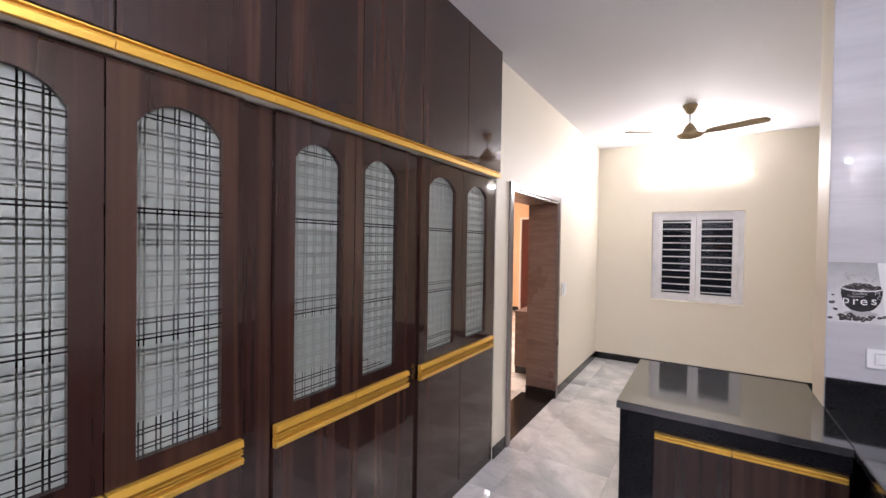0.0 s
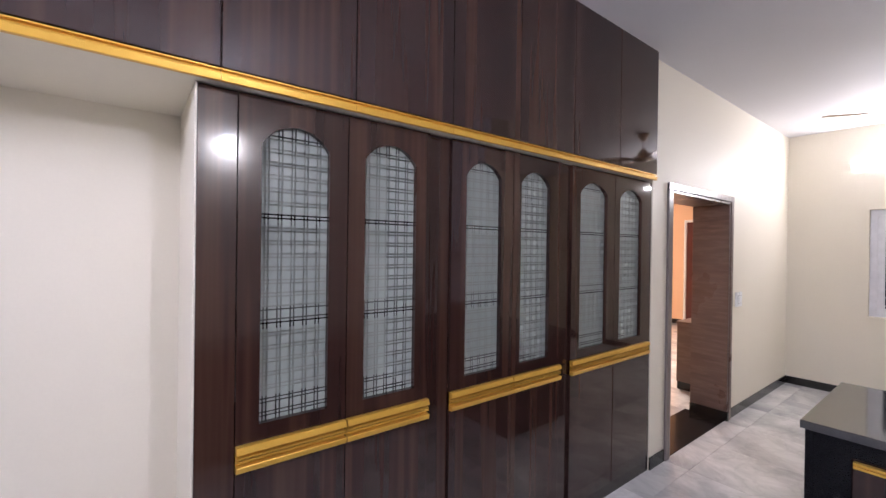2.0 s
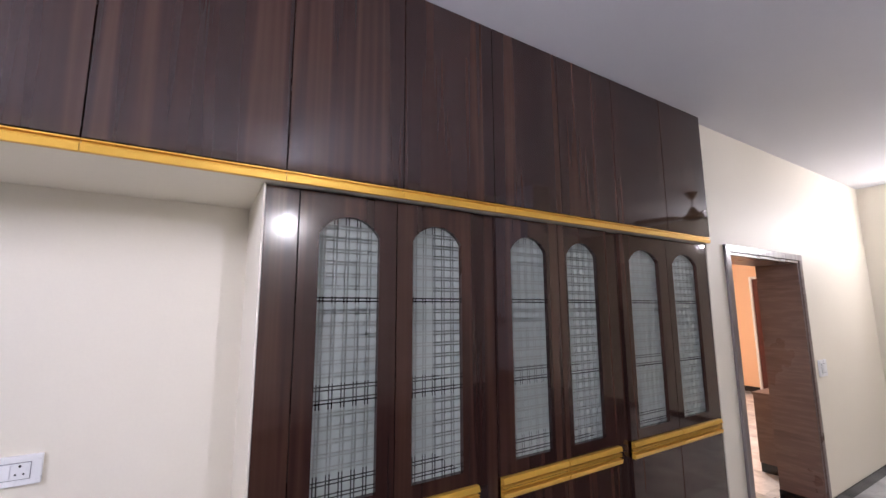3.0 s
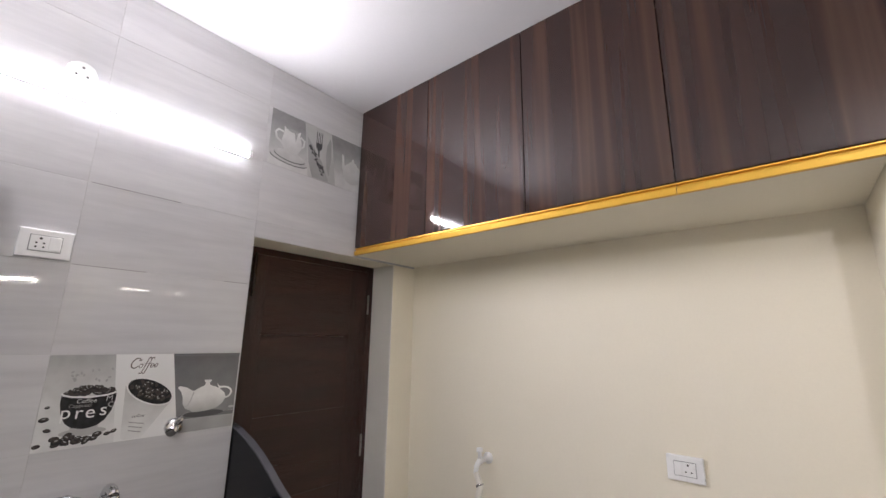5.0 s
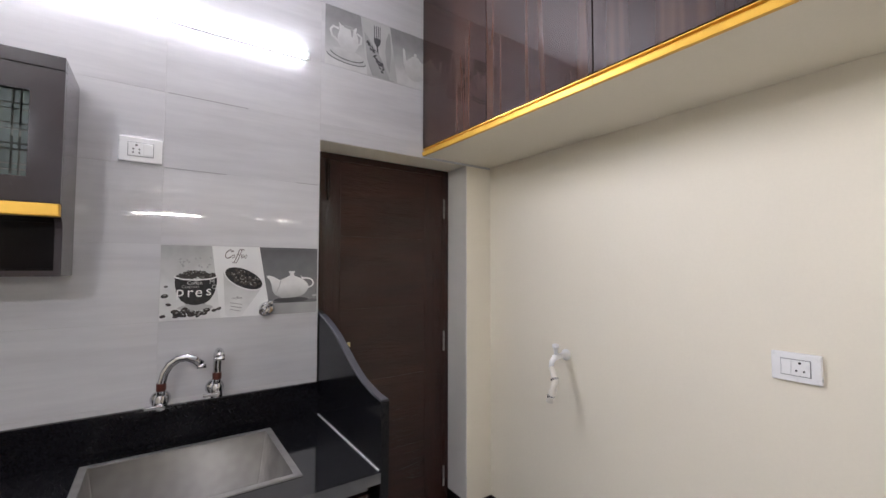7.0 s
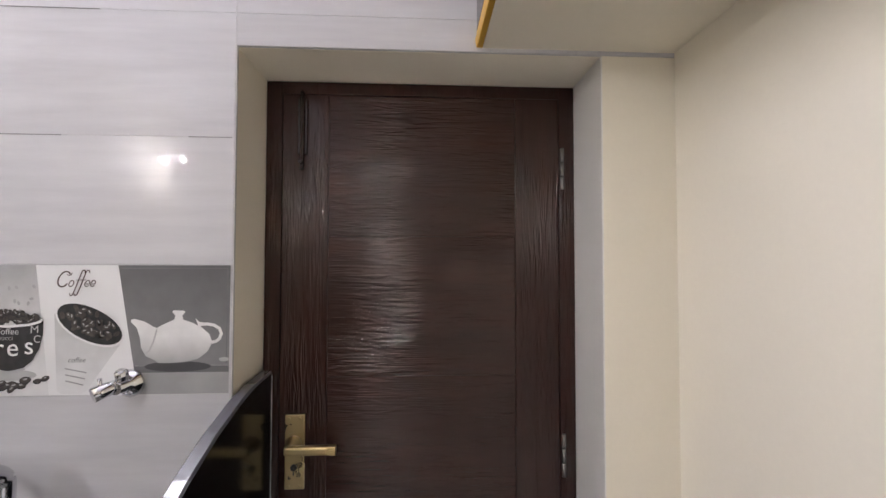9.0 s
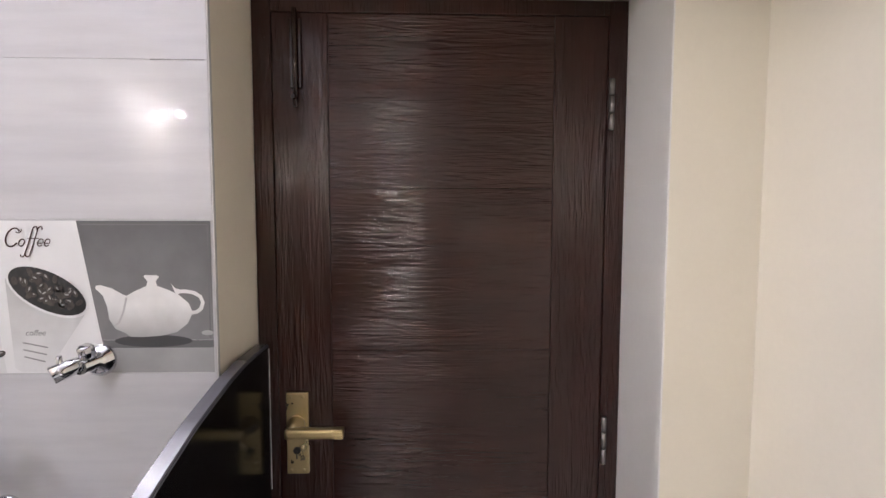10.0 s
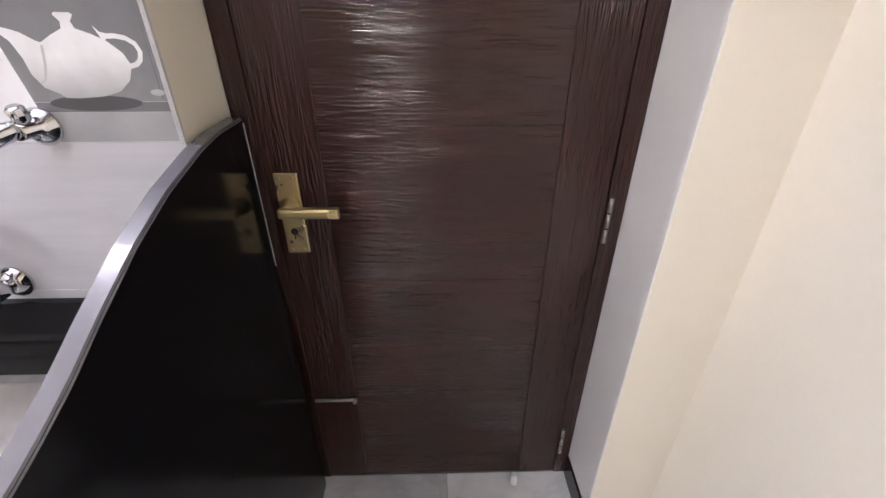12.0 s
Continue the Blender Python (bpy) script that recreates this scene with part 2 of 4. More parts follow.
PRINT_WHITE = plain("print_white", (0.80, 0.80, 0.80), 0.12, 0, 0.97)
PRINT_PALE = plain("print_pale_grey", (0.52, 0.52, 0.52), 0.12, 0, 0.8, 7)
PRINT_MID = plain("print_mid_grey", (0.19, 0.19, 0.195), 0.12, 0, 0.72, 5)
PRINT_DARK = plain("print_dark_grey", (0.035, 0.035, 0.038), 0.12, 0, 0.6, 60)
PRINT_GREY = plain("print_grey", (0.40, 0.40, 0.40), 0.12, 0, 0.8, 9)
PRINT_POT = print_shaded("print_teapot", (0.30, 0.30, 0.30), (0.80, 0.80, 0.79), 0.055, 0.135)
PRINT_CUP = print_shaded("print_cup", (0.76, 0.76, 0.76), (0.55, 0.55, 0.55), 0.02, 0.15)
PRINT_BACKDROP = print_shaded("print_backdrop", (0.24, 0.24, 0.245), (0.135, 0.135, 0.14), 0.08, 0.30)
PRINT_MIST = print_shaded("print_mist", (0.70, 0.70, 0.70), (0.36, 0.36, 0.36), 0.10, 0.32)
PRINT_BEAN = plain("print_bean_brown", (0.085, 0.075, 0.070), 0.12, 0, 0.5, 90)
PRINT_SHADE = plain("print_shade", (0.095, 0.095, 0.10), 0.12, 0, 0.8, 7)
PRINT_VEIL = print_shaded("print_veil", (0.60, 0.60, 0.60), (0.27, 0.27, 0.275), 0.02, 0.25)
PRINT_SOFT = print_shaded("print_soft_white", (0.50, 0.50, 0.50), (0.68, 0.68, 0.68), 0.05, 0.22)
PRINT_BROWN = plain("print_brown", (0.06, 0.025, 0.022), 0.12)
RED_BROWN = plain("red_brown_polish", (0.10, 0.022, 0.014), 0.3, 0, 0.7)

# ---- building blocks ----
ORIGIN = {}


def box(bm, x0, x1, y0, y1, z0, z1, bevel=0.0):
    """A box with bevelled edges, added to bm."""
    m = Matrix.Translation(((x0 + x1) / 2, (y0 + y1) / 2, (z0 + z1) / 2)) @ Matrix.Diagonal((abs(x1 - x0), abs(y1 - y0), abs(z1 - z0), 1))
    made = bmesh.ops.create_cube(bm, size=1, matrix=m)
    if bevel:
        edges = list({e for v in made["verts"] for e in v.link_edges})
        bmesh.ops.bevel(bm, geom=edges, offset=bevel, segments=2, profile=0.6, affect="EDGES")


def boxed(*sizes, bevel=0.0):
    bm = bmesh.new()
    box(bm, *sizes, bevel=bevel)
    return bm


def holed_slab(bm, us, vs, w0, w1, place):
    """A slab over us[0]..us[3] by vs[0]..vs[3], with the middle field left open, as one closed mesh."""
    grid = {(i, j, k): bm.verts.new(place(us[i], vs[j], w)) for i in range(4) for j in range(4) for k, w in enumerate((w0, w1))}
    for i in range(3):
        for j in range(3):
            if (i, j) == (1, 1):
                continue
            for k in range(2):
                bm.faces.new([grid[p] for p in ((i, j, k), (i + 1, j, k), (i + 1, j + 1, k), (i, j + 1, k))])
    for i in range(3):
        for j in (0, 3):
            bm.faces.new([grid[p] for p in ((i, j, 0), (i + 1, j, 0), (i + 1, j, 1), (i, j, 1))])
            bm.faces.new([grid[p] for p in ((j, i, 0), (j, i + 1, 0), (j, i + 1, 1), (j, i, 1))])
    for j in (1, 2):
        bm.faces.new([grid[p] for p in ((1, j, 0), (2, j, 0), (2, j, 1), (1, j, 1))])
        bm.faces.new([grid[p] for p in ((j, 1, 0), (j, 2, 0), (j, 2, 1), (j, 1, 1))])


def lathe(bm, profile, centre, axis=(0, 0, 1), steps=24):
    """Turns (radius, height) pairs about an axis through centre."""
    q = Vector((0, 0, 1)).rotation_difference(Vector(axis)).to_matrix().to_4x4()
    m = Matrix.Translation(centre) @ q
    rings = []
    for r, h in profile:
        rings.append([bm.verts.new(m @ Vector((max(r, 1e-4) * math.cos(a), max(r, 1e-4) * math.sin(a), h))) for a in (2 * math.pi * i / steps for i in range(steps))])
    for a, b in zip(rings, rings[1:]):
        for i in range(steps):
            bm.faces.new((a[i], a[(i + 1) % steps], b[(i + 1) % steps], b[i])).smooth = True
    bm.faces.new(list(reversed(rings[0])))
    bm.faces.new(rings[-1])


def sweep(bm, points, radii, steps=14):
    """A round tube along points."""
    pts = [Vector(p) for p in points]
    rings = []
    up = Vector((0.13, 0.31, 0.94))
    for i, p in enumerate(pts):
        d = (pts[min(i + 1, len(pts) - 1)] - pts[max(i - 1, 0)]).normalized()
        u = d.cross(up).normalized()
        w = d.cross(u)
        r = radii[i] if isinstance(radii, (list, tuple)) else radii
        rings.append([bm.verts.new(p + r * (u * math.cos(a) + w * math.sin(a))) for a in (2 * math.pi * k / steps for k in range(steps))])
    for a, b in zip(rings, rings[1:]):
        for k in range(steps):
            bm.faces.new((a[k], a[(k + 1) % steps], b[(k + 1) % steps], b[k])).smooth = True
    bm.faces.new(list(reversed(rings[0])))
    bm.faces.new(rings[-1])


def prism(bm, outline, depth, place):
    """A flat outline of (u, v) pairs, given depth; place maps (u, v, w) to the world."""
    front = [bm.verts.new(place(u, v, depth)) for u, v in outline]
    back = [bm.verts.new(place(u, v, 0.0)) for u, v in outline]
    bm.faces.new(front)
    bm.faces.new(list(reversed(back)))
    n = len(outline)
    for i in range(n):
        bm.faces.new((front[i], back[i], back[(i + 1) % n], front[(i + 1) % n]))
    bmesh.ops.recalc_face_normals(bm, faces=bm.faces)


def mesh_of(name, bm, mat):
    bmesh.ops.recalc_face_normals(bm, faces=bm.faces)
    me = bpy.data.meshes.new(name)
    bm.to_mesh(me)
    bm.free()
    me.materials.append(mat)
    return me


def structure(name, bm, mat, label, category):
    ob = new(name, mesh_of(name, bm, mat))
    ORIGIN[ob] = Vector((0, 0, 0))
    return tagged(ob, label, category, kind="structure")


def thing(name, base, label, category, group="", kind=""):
    ob = new(name)
    ob.empty_display_size = 0.1
    ob.location = base
    ORIGIN[ob] = Vector(base)
    return tagged(ob, label, category, group, kind)


def part(name, bm, mat, parent, label=""):
    """One mesh, built in world coordinates, under a thing or a part."""
    o = ORIGIN[parent]
    bmesh.ops.translate(bm, verts=bm.verts, vec=-o)
    ob = new(name, mesh_of(name, bm, mat))
    ob.parent = parent
    ORIGIN[ob] = o
    return tagged(ob, label)


def wall(name, boxes, mat, label):
    bm = bmesh.new()
    for b in boxes:
        box(bm, *b)
    return structure(name, bm, mat, label, "wall")


# ---- setting ----
T = 0.15
wall("wall_niche", [(-T, 0.0, -0.3, NICHE, 0, CEIL)], CREAM, "cream painted wall behind the niche with tap and socket")
wall("wall_long", [(0.145, XW, CUP_END, 5.245, 0, CEIL), (0.145, XW, 6.455, YF, 0, CEIL), (0.145, XW, 5.245, 6.455, 2.055, CEIL)], CREAM, "cream painted wall with a wood-lined doorway")
wall("wall_niche_return", [(0.0, 0.449, NICHE, NICHE + 0.006, 0, ZL - 0.014)], CREAM, "narrow cream return beside the crockery cupboard")
wall("wall_cupboard_back", [(-T, 0.0, NICHE, CUP_END, 0, CEIL), (0.0, 0.145, CUP_END, CUP_END + 0.28, 0, CEIL)], CREAM, "cream wall behind the fitted cupboard")
# window wall with the opening
WX0, WX1, WZ0, WZ1 = 1.145, 2.15, 0.905, 2.065
wall("wall_window", [(0.145, WX0, YF, YF + 0.22, 0, CEIL), (WX1, 4.4, YF, YF + 0.22, 0, CEIL), (WX0, WX1, YF, YF + 0.22, 0, WZ0), (WX0, WX1, YF, YF + 0.22, WZ1, CEIL)], CREAM, "cream painted wall with a barred window")
wall("wall_peninsula", [(2.275, 4.4, YK, YK + 0.25, 0, CEIL)], CREAM, "cream wall end beside the peninsula counter")
wall("wall_dining_side", [(4.25, 4.4, YK + 0.25, YF, 0, CEIL)], CREAM, "plain cream side wall")
wall("wall_kitchen_side", [(XR, XR + T, -0.3, YK, 0, CEIL)], CREAM, "plain kitchen side wall")
# end wall with the utility door: solid around the opening
wall("wall_tiled", [(DOOR_L + 0.002, XR, -0.3, -0.008, 0, CEIL), (0.0, DOOR_R, -0.3, -0.0, 0, DOOR_H), (0.0, DOOR_L + 0.002, -0.3, -0.008, DOOR_H + 0.001, CEIL)], CREAM, "end wall, tiled beside a plastered door recess")
bm = bmesh.new()
box(bm, DOOR_R - 0.001, DOOR_R + 0.003, -0.19, -0.001, 0, DOOR_H)
structure("door_reveal_1", bm, WHITE_REVEAL, "pale plastered side of the door recess", "trim")
wall("wall_behind_door", [(0.0, DOOR_L, -0.34, -0.3, 0, CEIL)], CREAM, "plain wall closing the doorway")
bm = boxed(-0.2, 4.4, -0.35, YF + 0.22, CEIL, CEIL + 0.1)
structure("ceiling", bm, CEILING_WHITE, "smooth white painted ceiling", "ceiling")
bm = boxed(-4.2, 4.4, -0.35, 11.6, -0.12, -0.004)
floor = structure("floor", bm, FLOOR_JOINT, "polished grey marble-look tiled floor", "floor")

# black skirting
bm = bmesh.new()
for b in [(XW, XW + 0.010, CUP_END + 0.001, 5.185, 0, 0.09), (XW, XW + 0.010, 6.515, YF, 0, 0.09), (XW + 0.010, 4.25, YF - 0.010, YF, 0, 0.09),
          (0.0, 0.010, 0.010, NICHE, 0, 0.075), (0.0, DOOR_R, 0.0, 0.010, 0, 0.075), (DOOR_R + 0.003, DOOR_R + 0.011, -0.185, 0.010, 0, 0.09)]:
    box(bm, *b, bevel=0.002)
structure("baseboard", bm, SKIRT, "black granite skirting along the walls", "baseboard")

# room past the doorway
YL = 11.5
wall("wall_lobby", [(-4.2, -4.05, 3.9, YL, 0, CEIL), (-4.2, 0.145, YL, YL + 0.15, 0, CEIL), (-4.2, -0.2, 3.75, 3.9, 0, CEIL), (-0.2, 0.0, 3.75, 5.24, 0, CEIL), (0.145, 0.295, YF + 0.23, YL + 0.15, 0, CEIL)], PEACH, "peach painted wall of the next room")
bm = boxed(-4.2, 0.145, 3.75, YL + 0.15, CEIL, CEIL + 0.1)
structure("ceiling_lobby", bm, CEILING_WHITE, "white ceiling of the next room", "ceiling")
# fill lamp out of view, added so the room past the doorway reads bright
bm = bmesh.new()
lathe(bm, [(0.16, 0), (0.16, -0.03), (0.12, -0.06), (0.0, -0.07)], (-1.7, 8.2, CEIL))
lamp = thing("lobby_fill_lamp", (-1.7, 8.2, CEIL), "unseen warm fill lamp added to brighten the next room", "lamp")
part("diffuser", bm, LOBBY_GLOW, lamp)

# doorway lining
d = thing("door_lining", (0.3, 5.85, 0), "brown wood-grain lining with a pale edge round an open doorway", "door frame")
part("jamb", boxed(0.140, XW + 0.012, 6.425, 6.452, 0.085, 2.03, bevel=0.002), OAK_JAMB, d)
part("jamb", boxed(0.140, XW + 0.012, 5.248, 5.275, 0.0, 2.03, bevel=0.002), OAK_JAMB, d)
part("head", boxed(0.140, XW + 0.012, 5.248, 6.452, 2.031, 2.053, bevel=0.002), OAK_JAMB, d)
part("edge_trim", boxed(XW + 0.001, XW + 0.020, 6.4530, 6.51, 0.0, 2.10, bevel=0.003), OAK_JAMB, d)
part("edge_trim", boxed(XW + 0.001, XW + 0.020, 5.19, 5.2470, 0.0, 2.10, bevel=0.003), TRIM_TAUPE, d, "taupe glossy edge")
part("edge_trim", boxed(XW + 0.001, XW + 0.022, 5.19, 6.51, 2.054, 2.105, bevel=0.003), TRIM_GREY, d, "pale grey glossy edge")
part("plinth", boxed(0.138, XW + 0.022, 6.418, 6.452, 0.0, 0.084, bevel=0.002), SKIRT, d, "black granite foot of the jamb")
part("threshold", boxed(0.10, XW, 5.276, 6.417, 0.0, 0.006, bevel=0.002), SKIRT, d, "black granite threshold")

# ---- fitted crockery cupboard ----
cup = thing("crockery_cupboard", (0.25, 3.55, 0), "glossy dark walnut fitted cupboard with arched frosted-glass doors", "cupboard")
part("lower_carcass", boxed(0.003, 0.425, NICHE + 0.008, CUP_END - 0.002, 0.09, 0.955), EDGE_BROWN, cup)
part("top_board", boxed(0.003, 0.425, NICHE + 0.008, CUP_END - 0.002, 2.04, ZL - 0.0145), EDGE_BROWN, cup)
part("back_board", boxed(0.060, 0.072, NICHE + 0.008, CUP_END - 0.002, 0.956, 2.039), LINING_WHITE, cup)
for y0, y1 in ((NICHE + 0.008, 2.238), (2.995, 3.105), (3.900, 3.994), (4.911, CUP_END - 0.002)):
    part("partition", boxed(0.073, 0.399, y0, y1, 0.956, 2.039), LINING_WHITE, cup)
for y0, y1 in ((2.239, 2.994), (3.106, 3.899), (3.995, 4.910)):
    for z in (1.325, 1.695):
        part("shelf", boxed(0.073, 0.4281, y0, y1, z - 0.019, z + 0.004, bevel=0.001), NEAR_BLACK, cup, "dark shelf behind the glass")
part("plinth", boxed(0.003, 0.440, NICHE + 0.008, CUP_END - 0.002, 0.0, 0.088, bevel=0.002), SKIRT, cup, "black plinth")
part("stile", boxed(0.400, XC - 0.003, NICHE + 0.007, 2.2405, 0.09, 2.078, bevel=0.0015), WALNUT, cup)
for y0, y1 in ((2.9915, 3.1105), (3.8965, 3.9985), (4.9075, CUP_END - 0.001)):
    part("stile", boxed(0.426, XC - 0.016, y0, y1, 0.09, 2.078, bevel=0.002), WALNUT, cup)

GZ0, GZ1 = 1.0, 1.99


def arch(y0, y1, z0, z1, rise, steps=16):
    """Outline of an arched light: straight sides, then a flat segment curve."""
    out = [(y0, z0), (y1, z0), (y1, z1 - rise)]
    c, w = (y0 + y1) / 2, (y1 - y0) / 2
    p = 0.16
    for i in range(1, steps):
        a = math.pi * (p + (1 - 2 * p) * i / steps)
        out.append((c + w * math.cos(a) / math.cos(math.pi * p), z1 - rise + rise * (math.sin(a) - math.sin(math.pi * p)) / (1 - math.sin(math.pi * p))))
    out.append((y0, z1 - rise))
    return out


def door_with_light(bm, y0, y1, z0, z1, light, x0, x1):
    """A door leaf round an arched light: two stiles, a bottom rail and a head cut to the arch."""
    a0, a1, b0, spring = light[0][0], light[1][0], light[0][1], light[2][1]
    box(bm, x0, x1, y0, a0, z0, z1)
    box(bm, x0, x1, a1, y1, z0, z1)
    box(bm, x0, x1, a0, a1, z0, b0)
    curve = light[2:]
    front, back = ([[bm.verts.new((x, u, v)) for u, v in curve] for x in (x1, x0)])
    front_top, back_top = ([[bm.verts.new((x, u, z1)) for u, v in curve] for x in (x1, x0)])
    for i in range(len(curve) - 1):
        bm.faces.new((front[i], front[i + 1], front_top[i + 1], front_top[i]))
        bm.faces.new((back[i + 1], back[i], back_top[i], back_top[i + 1]))
        bm.faces.new((front[i + 1], front[i], back[i], back[i + 1]))


def checked_pane(bm, place, u0, u1, v0, v1, pitch, line, gap):
    """Frosted fields between clear double lines that run both ways."""
    def cuts(lo, hi):
        out, p, start = [], lo + pitch * 0.4, lo
        while p < hi - gap - line:
            out += [(start, p), (p + line, p + gap)]
            start = p + gap + line
            p += pitch
        return out + [(start, hi)]
    for a, b in cuts(u0, u1):
        for c, d in cuts(v0, v1):
            if b - a < 0.0008 or d - c < 0.0008:
                continue
            prism_quick(bm, [place(u, v, w) for w in (0.0, 0.003) for u, v in ((a, c), (b, c), (b, d), (a, d))])


def prism_quick(bm, p):
    v = [bm.verts.new(q) for q in p]
    for f in ((3, 2, 1, 0), (4, 5, 6, 7), (0, 1, 5, 4), (1, 2, 6, 5), (2, 3, 7, 6), (3, 0, 4, 7)):
        bm.faces.new([v[i] for i in f])


def gold_profile(bm, x, y0, y1, z0, z1, depth=0.026, turned=False):
    """A pull profile along y: a sloped face, a deep groove and a thin lip; turned puts the lip below."""
    h = z1 - z0
    out = [(0, 0), (depth * 0.72, 0), (depth * 0.80, h * 0.04), (depth, h * 0.52), (depth * 0.96, h * 0.57), (depth * 0.12, h * 0.60), (depth * 0.10, h * 0.84), (depth * 0.80, h * 0.88), (depth * 0.80, h * 0.98), (depth * 0.72, h), (0, h)]
    if turned:
        out = [(u, h - v) for u, v in reversed(out)]
    a = [bm.verts.new((x + u, y0, z0 + v)) for u, v in out]
    b = [bm.verts.new((x + u, y1, z0 + v)) for u, v in out]
    bm.faces.new(list(reversed(a)))
    bm.faces.new(b)
    for i in range(len(out)):
        j = (i + 1) % len(out)
        bm.faces.new((a[i], a[j], b[j], b[i]))


DOORS = ((2.243, 2.615, 2.314, 2.545), (2.619, 2.990, 2.688, 2.922), (3.112, 3.506, 3.198, 3.424), (3.510, 3.895, 3.567, 3.798), (4.000, 4.453, 4.080, 4.365), (4.457, 4.906, 4.515, 4.795))
for y0, y1, a0, a1 in DOORS:
    light = arch(a0, a1, GZ0, GZ1 + 0.004, 0.070)
    bm = bmesh.new()
    door_with_light(bm, y0, y1, 0.945, 2.077, light, XC - 0.022, XC)
    leaf = part("door", bm, WALNUT, cup)
    bm = bmesh.new()
    checked_pane(bm, lambda u, v, w: Vector((XC - 0.0265 + w, u, v)), a0 - 0.006, a1 + 0.006, GZ0 - 0.006, GZ1 + 0.012, 0.0445, 0.0054, 0.0120)
    part("pane", bm, FROST, leaf, "frosted glass pane with a clear double-line check")
    part("lower_door", boxed(XC - 0.022, XC, y0, y1, 0.092, 0.858, bevel=0.002), WALNUT, cup)
    bm = bmesh.new()
    gold_profile(bm, XC - 0.004, y0 + 0.001, y1 - 0.001, 0.904, 0.943, turned=True)
    part("pull_profile", bm, GOLD, cup, "gold aluminium pull profile")
    bm = bmesh.new()
    gold_profile(bm, XC - 0.004, y0 + 0.001, y1 - 0.001, 0.860, 0.899)
    part("pull_profile", bm, GOLD, cup, "gold aluminium pull profile")

# ---- loft cabinets ----
SEAMS = [0.004, 0.549, 1.104, 1.648, 2.184, 2.622, 3.074, 3.500, 3.942, 4.42, LOFT_END]
for y0, y1 in zip(SEAMS, SEAMS[1:]):
    lo = thing("loft_cabinet", ((0.25), (y0 + y1) / 2, ZL), "glossy dark walnut loft cabinet with a gold bottom profile", "cabinet", "loft cabinets under the ceiling")
    part("body", boxed(0.003, XL - 0.021, y0 + 0.0005, y1 - 0.0005, ZL + 0.016, CEIL - 0.002), EDGE_BROWN, lo)
    part("door", boxed(XL - 0.020, XL, y0 + 0.0022, y1 - 0.0022, ZL + 0.027, CEIL - 0.003, bevel=0.0012), WALNUT, lo)
    bm = bmesh.new()
    gold_profile(bm, XL - 0.014, y0 + 0.001, y1 - 0.001, ZL - 0.015, ZL + 0.023, 0.018)
    part("pull_profile", bm, GOLD, lo, "gold aluminium pull profile")
bm = boxed(0.0, XL - 0.015, 0.0, LOFT_END, ZL - 0.013, ZL + 0.015)
structure("loft_soffit", bm, CREAM, "cream painted underside of the loft cabinets", "ceiling")

# ---- utility door ----
YD = -0.19
dr = thing("door_1", (0.63, YD - 0.02, 0), "dark brown lacquered wooden door with embossed grain, closed", "door", kind="structure")
for b in ((DOOR_R + 0.004, 0.236, YD - 0.06, YD + 0.003, 0, DOOR_H - 0.001), (1.036, DOOR_L, YD - 0.06, YD + 0.003, 0, DOOR_H - 0.001), (0.2365, 1.0355, YD - 0.06, YD + 0.003, 2.036, DOOR_H - 0.001)):
    part("frame", boxed(*b, bevel=0.0015), DOOR_STILE, dr)
part("stile", boxed(0.2372, 0.365, YD - 0.04, YD, 0.006, 2.0350, bevel=0.0012), DOOR_STILE, dr)
part("stile", boxed(0.905, 1.0345, YD - 0.04, YD, 0.006, 2.0350, bevel=0.0012), DOOR_STILE, dr)
ZP = (0.006, 0.42, 0.83, 1.23, 1.628, 2.035)
for z0, z1 in zip(ZP, ZP[1:]):
    part("panel", boxed(0.3658, 0.9042, YD - 0.04, YD - 0.0007, z0 + 0.0004, z1 - 0.0004, bevel=0.0009), DOOR_PANEL, dr)
for z0 in (1.767, 0.94, 0.115):
    bm = bmesh.new()
    for k in range(3):
        lathe(bm, [(0.006, 0.001), (0.006, 0.039)], (0.2285, YD + 0.008, z0 + 0.041 * k), steps=10)
    part("hinge", bm, HINGE_STEEL, dr, "steel butt hinge")
h = part("handle_plate", boxed(0.962, 1.016, YD, YD + 0.009, 0.924, 1.129, bevel=0.003), BRASS, dr, "antique brass lever handle")
bm = bmesh.new()
lathe(bm, [(0.021, 0), (0.021, 0.01), (0.013, 0.016), (0.011, 0.05)], (0.99, YD + 0.009, 1.052), (0, 1, 0), 18)
box(bm, 0.884, 1.002, YD + 0.046, YD + 0.066, 1.040, 1.064, bevel=0.007)
for k in range(4):
    box(bm, 0.866, 0.886, YD + 0.047, YD + 0.0655, 1.0405 + 0.006 * k, 1.0450 + 0.006 * k, bevel=0.0012)
box(bm, 0.868, 0.886, YD + 0.049, YD + 0.063, 1.042, 1.062)
part("lever", bm, BRASS, h)
for x in (0.974, 1.004):
    for z in (0.934, 1.119):
        bm = bmesh.new()
        lathe(bm, [(0.0042, 0), (0.0040, 0.0012), (0.0015, 0.0018)], (x, YD + 0.009, z), (0, 1, 0), 10)
        part("screw", bm, BRASS, h)
bm = bmesh.new()
lathe(bm, [(0.009, 0), (0.009, 0.004)], (0.99, YD + 0.009, 0.985), (0, 1, 0), 12)
box(bm, 0.9885, 0.9915, YD + 0.012, YD + 0.0142, 0.965, 0.985)
part("keyhole", bm, BLACK_HOLE, h)
bm = bmesh.new()
sweep(bm, [(0.978, YD + 0.010, 1.815), (0.978, YD + 0.010, 2.04)], 0.006)
box(bm, 0.964, 0.992, YD, YD + 0.006, 1.86, 2.02, bevel=0.002)
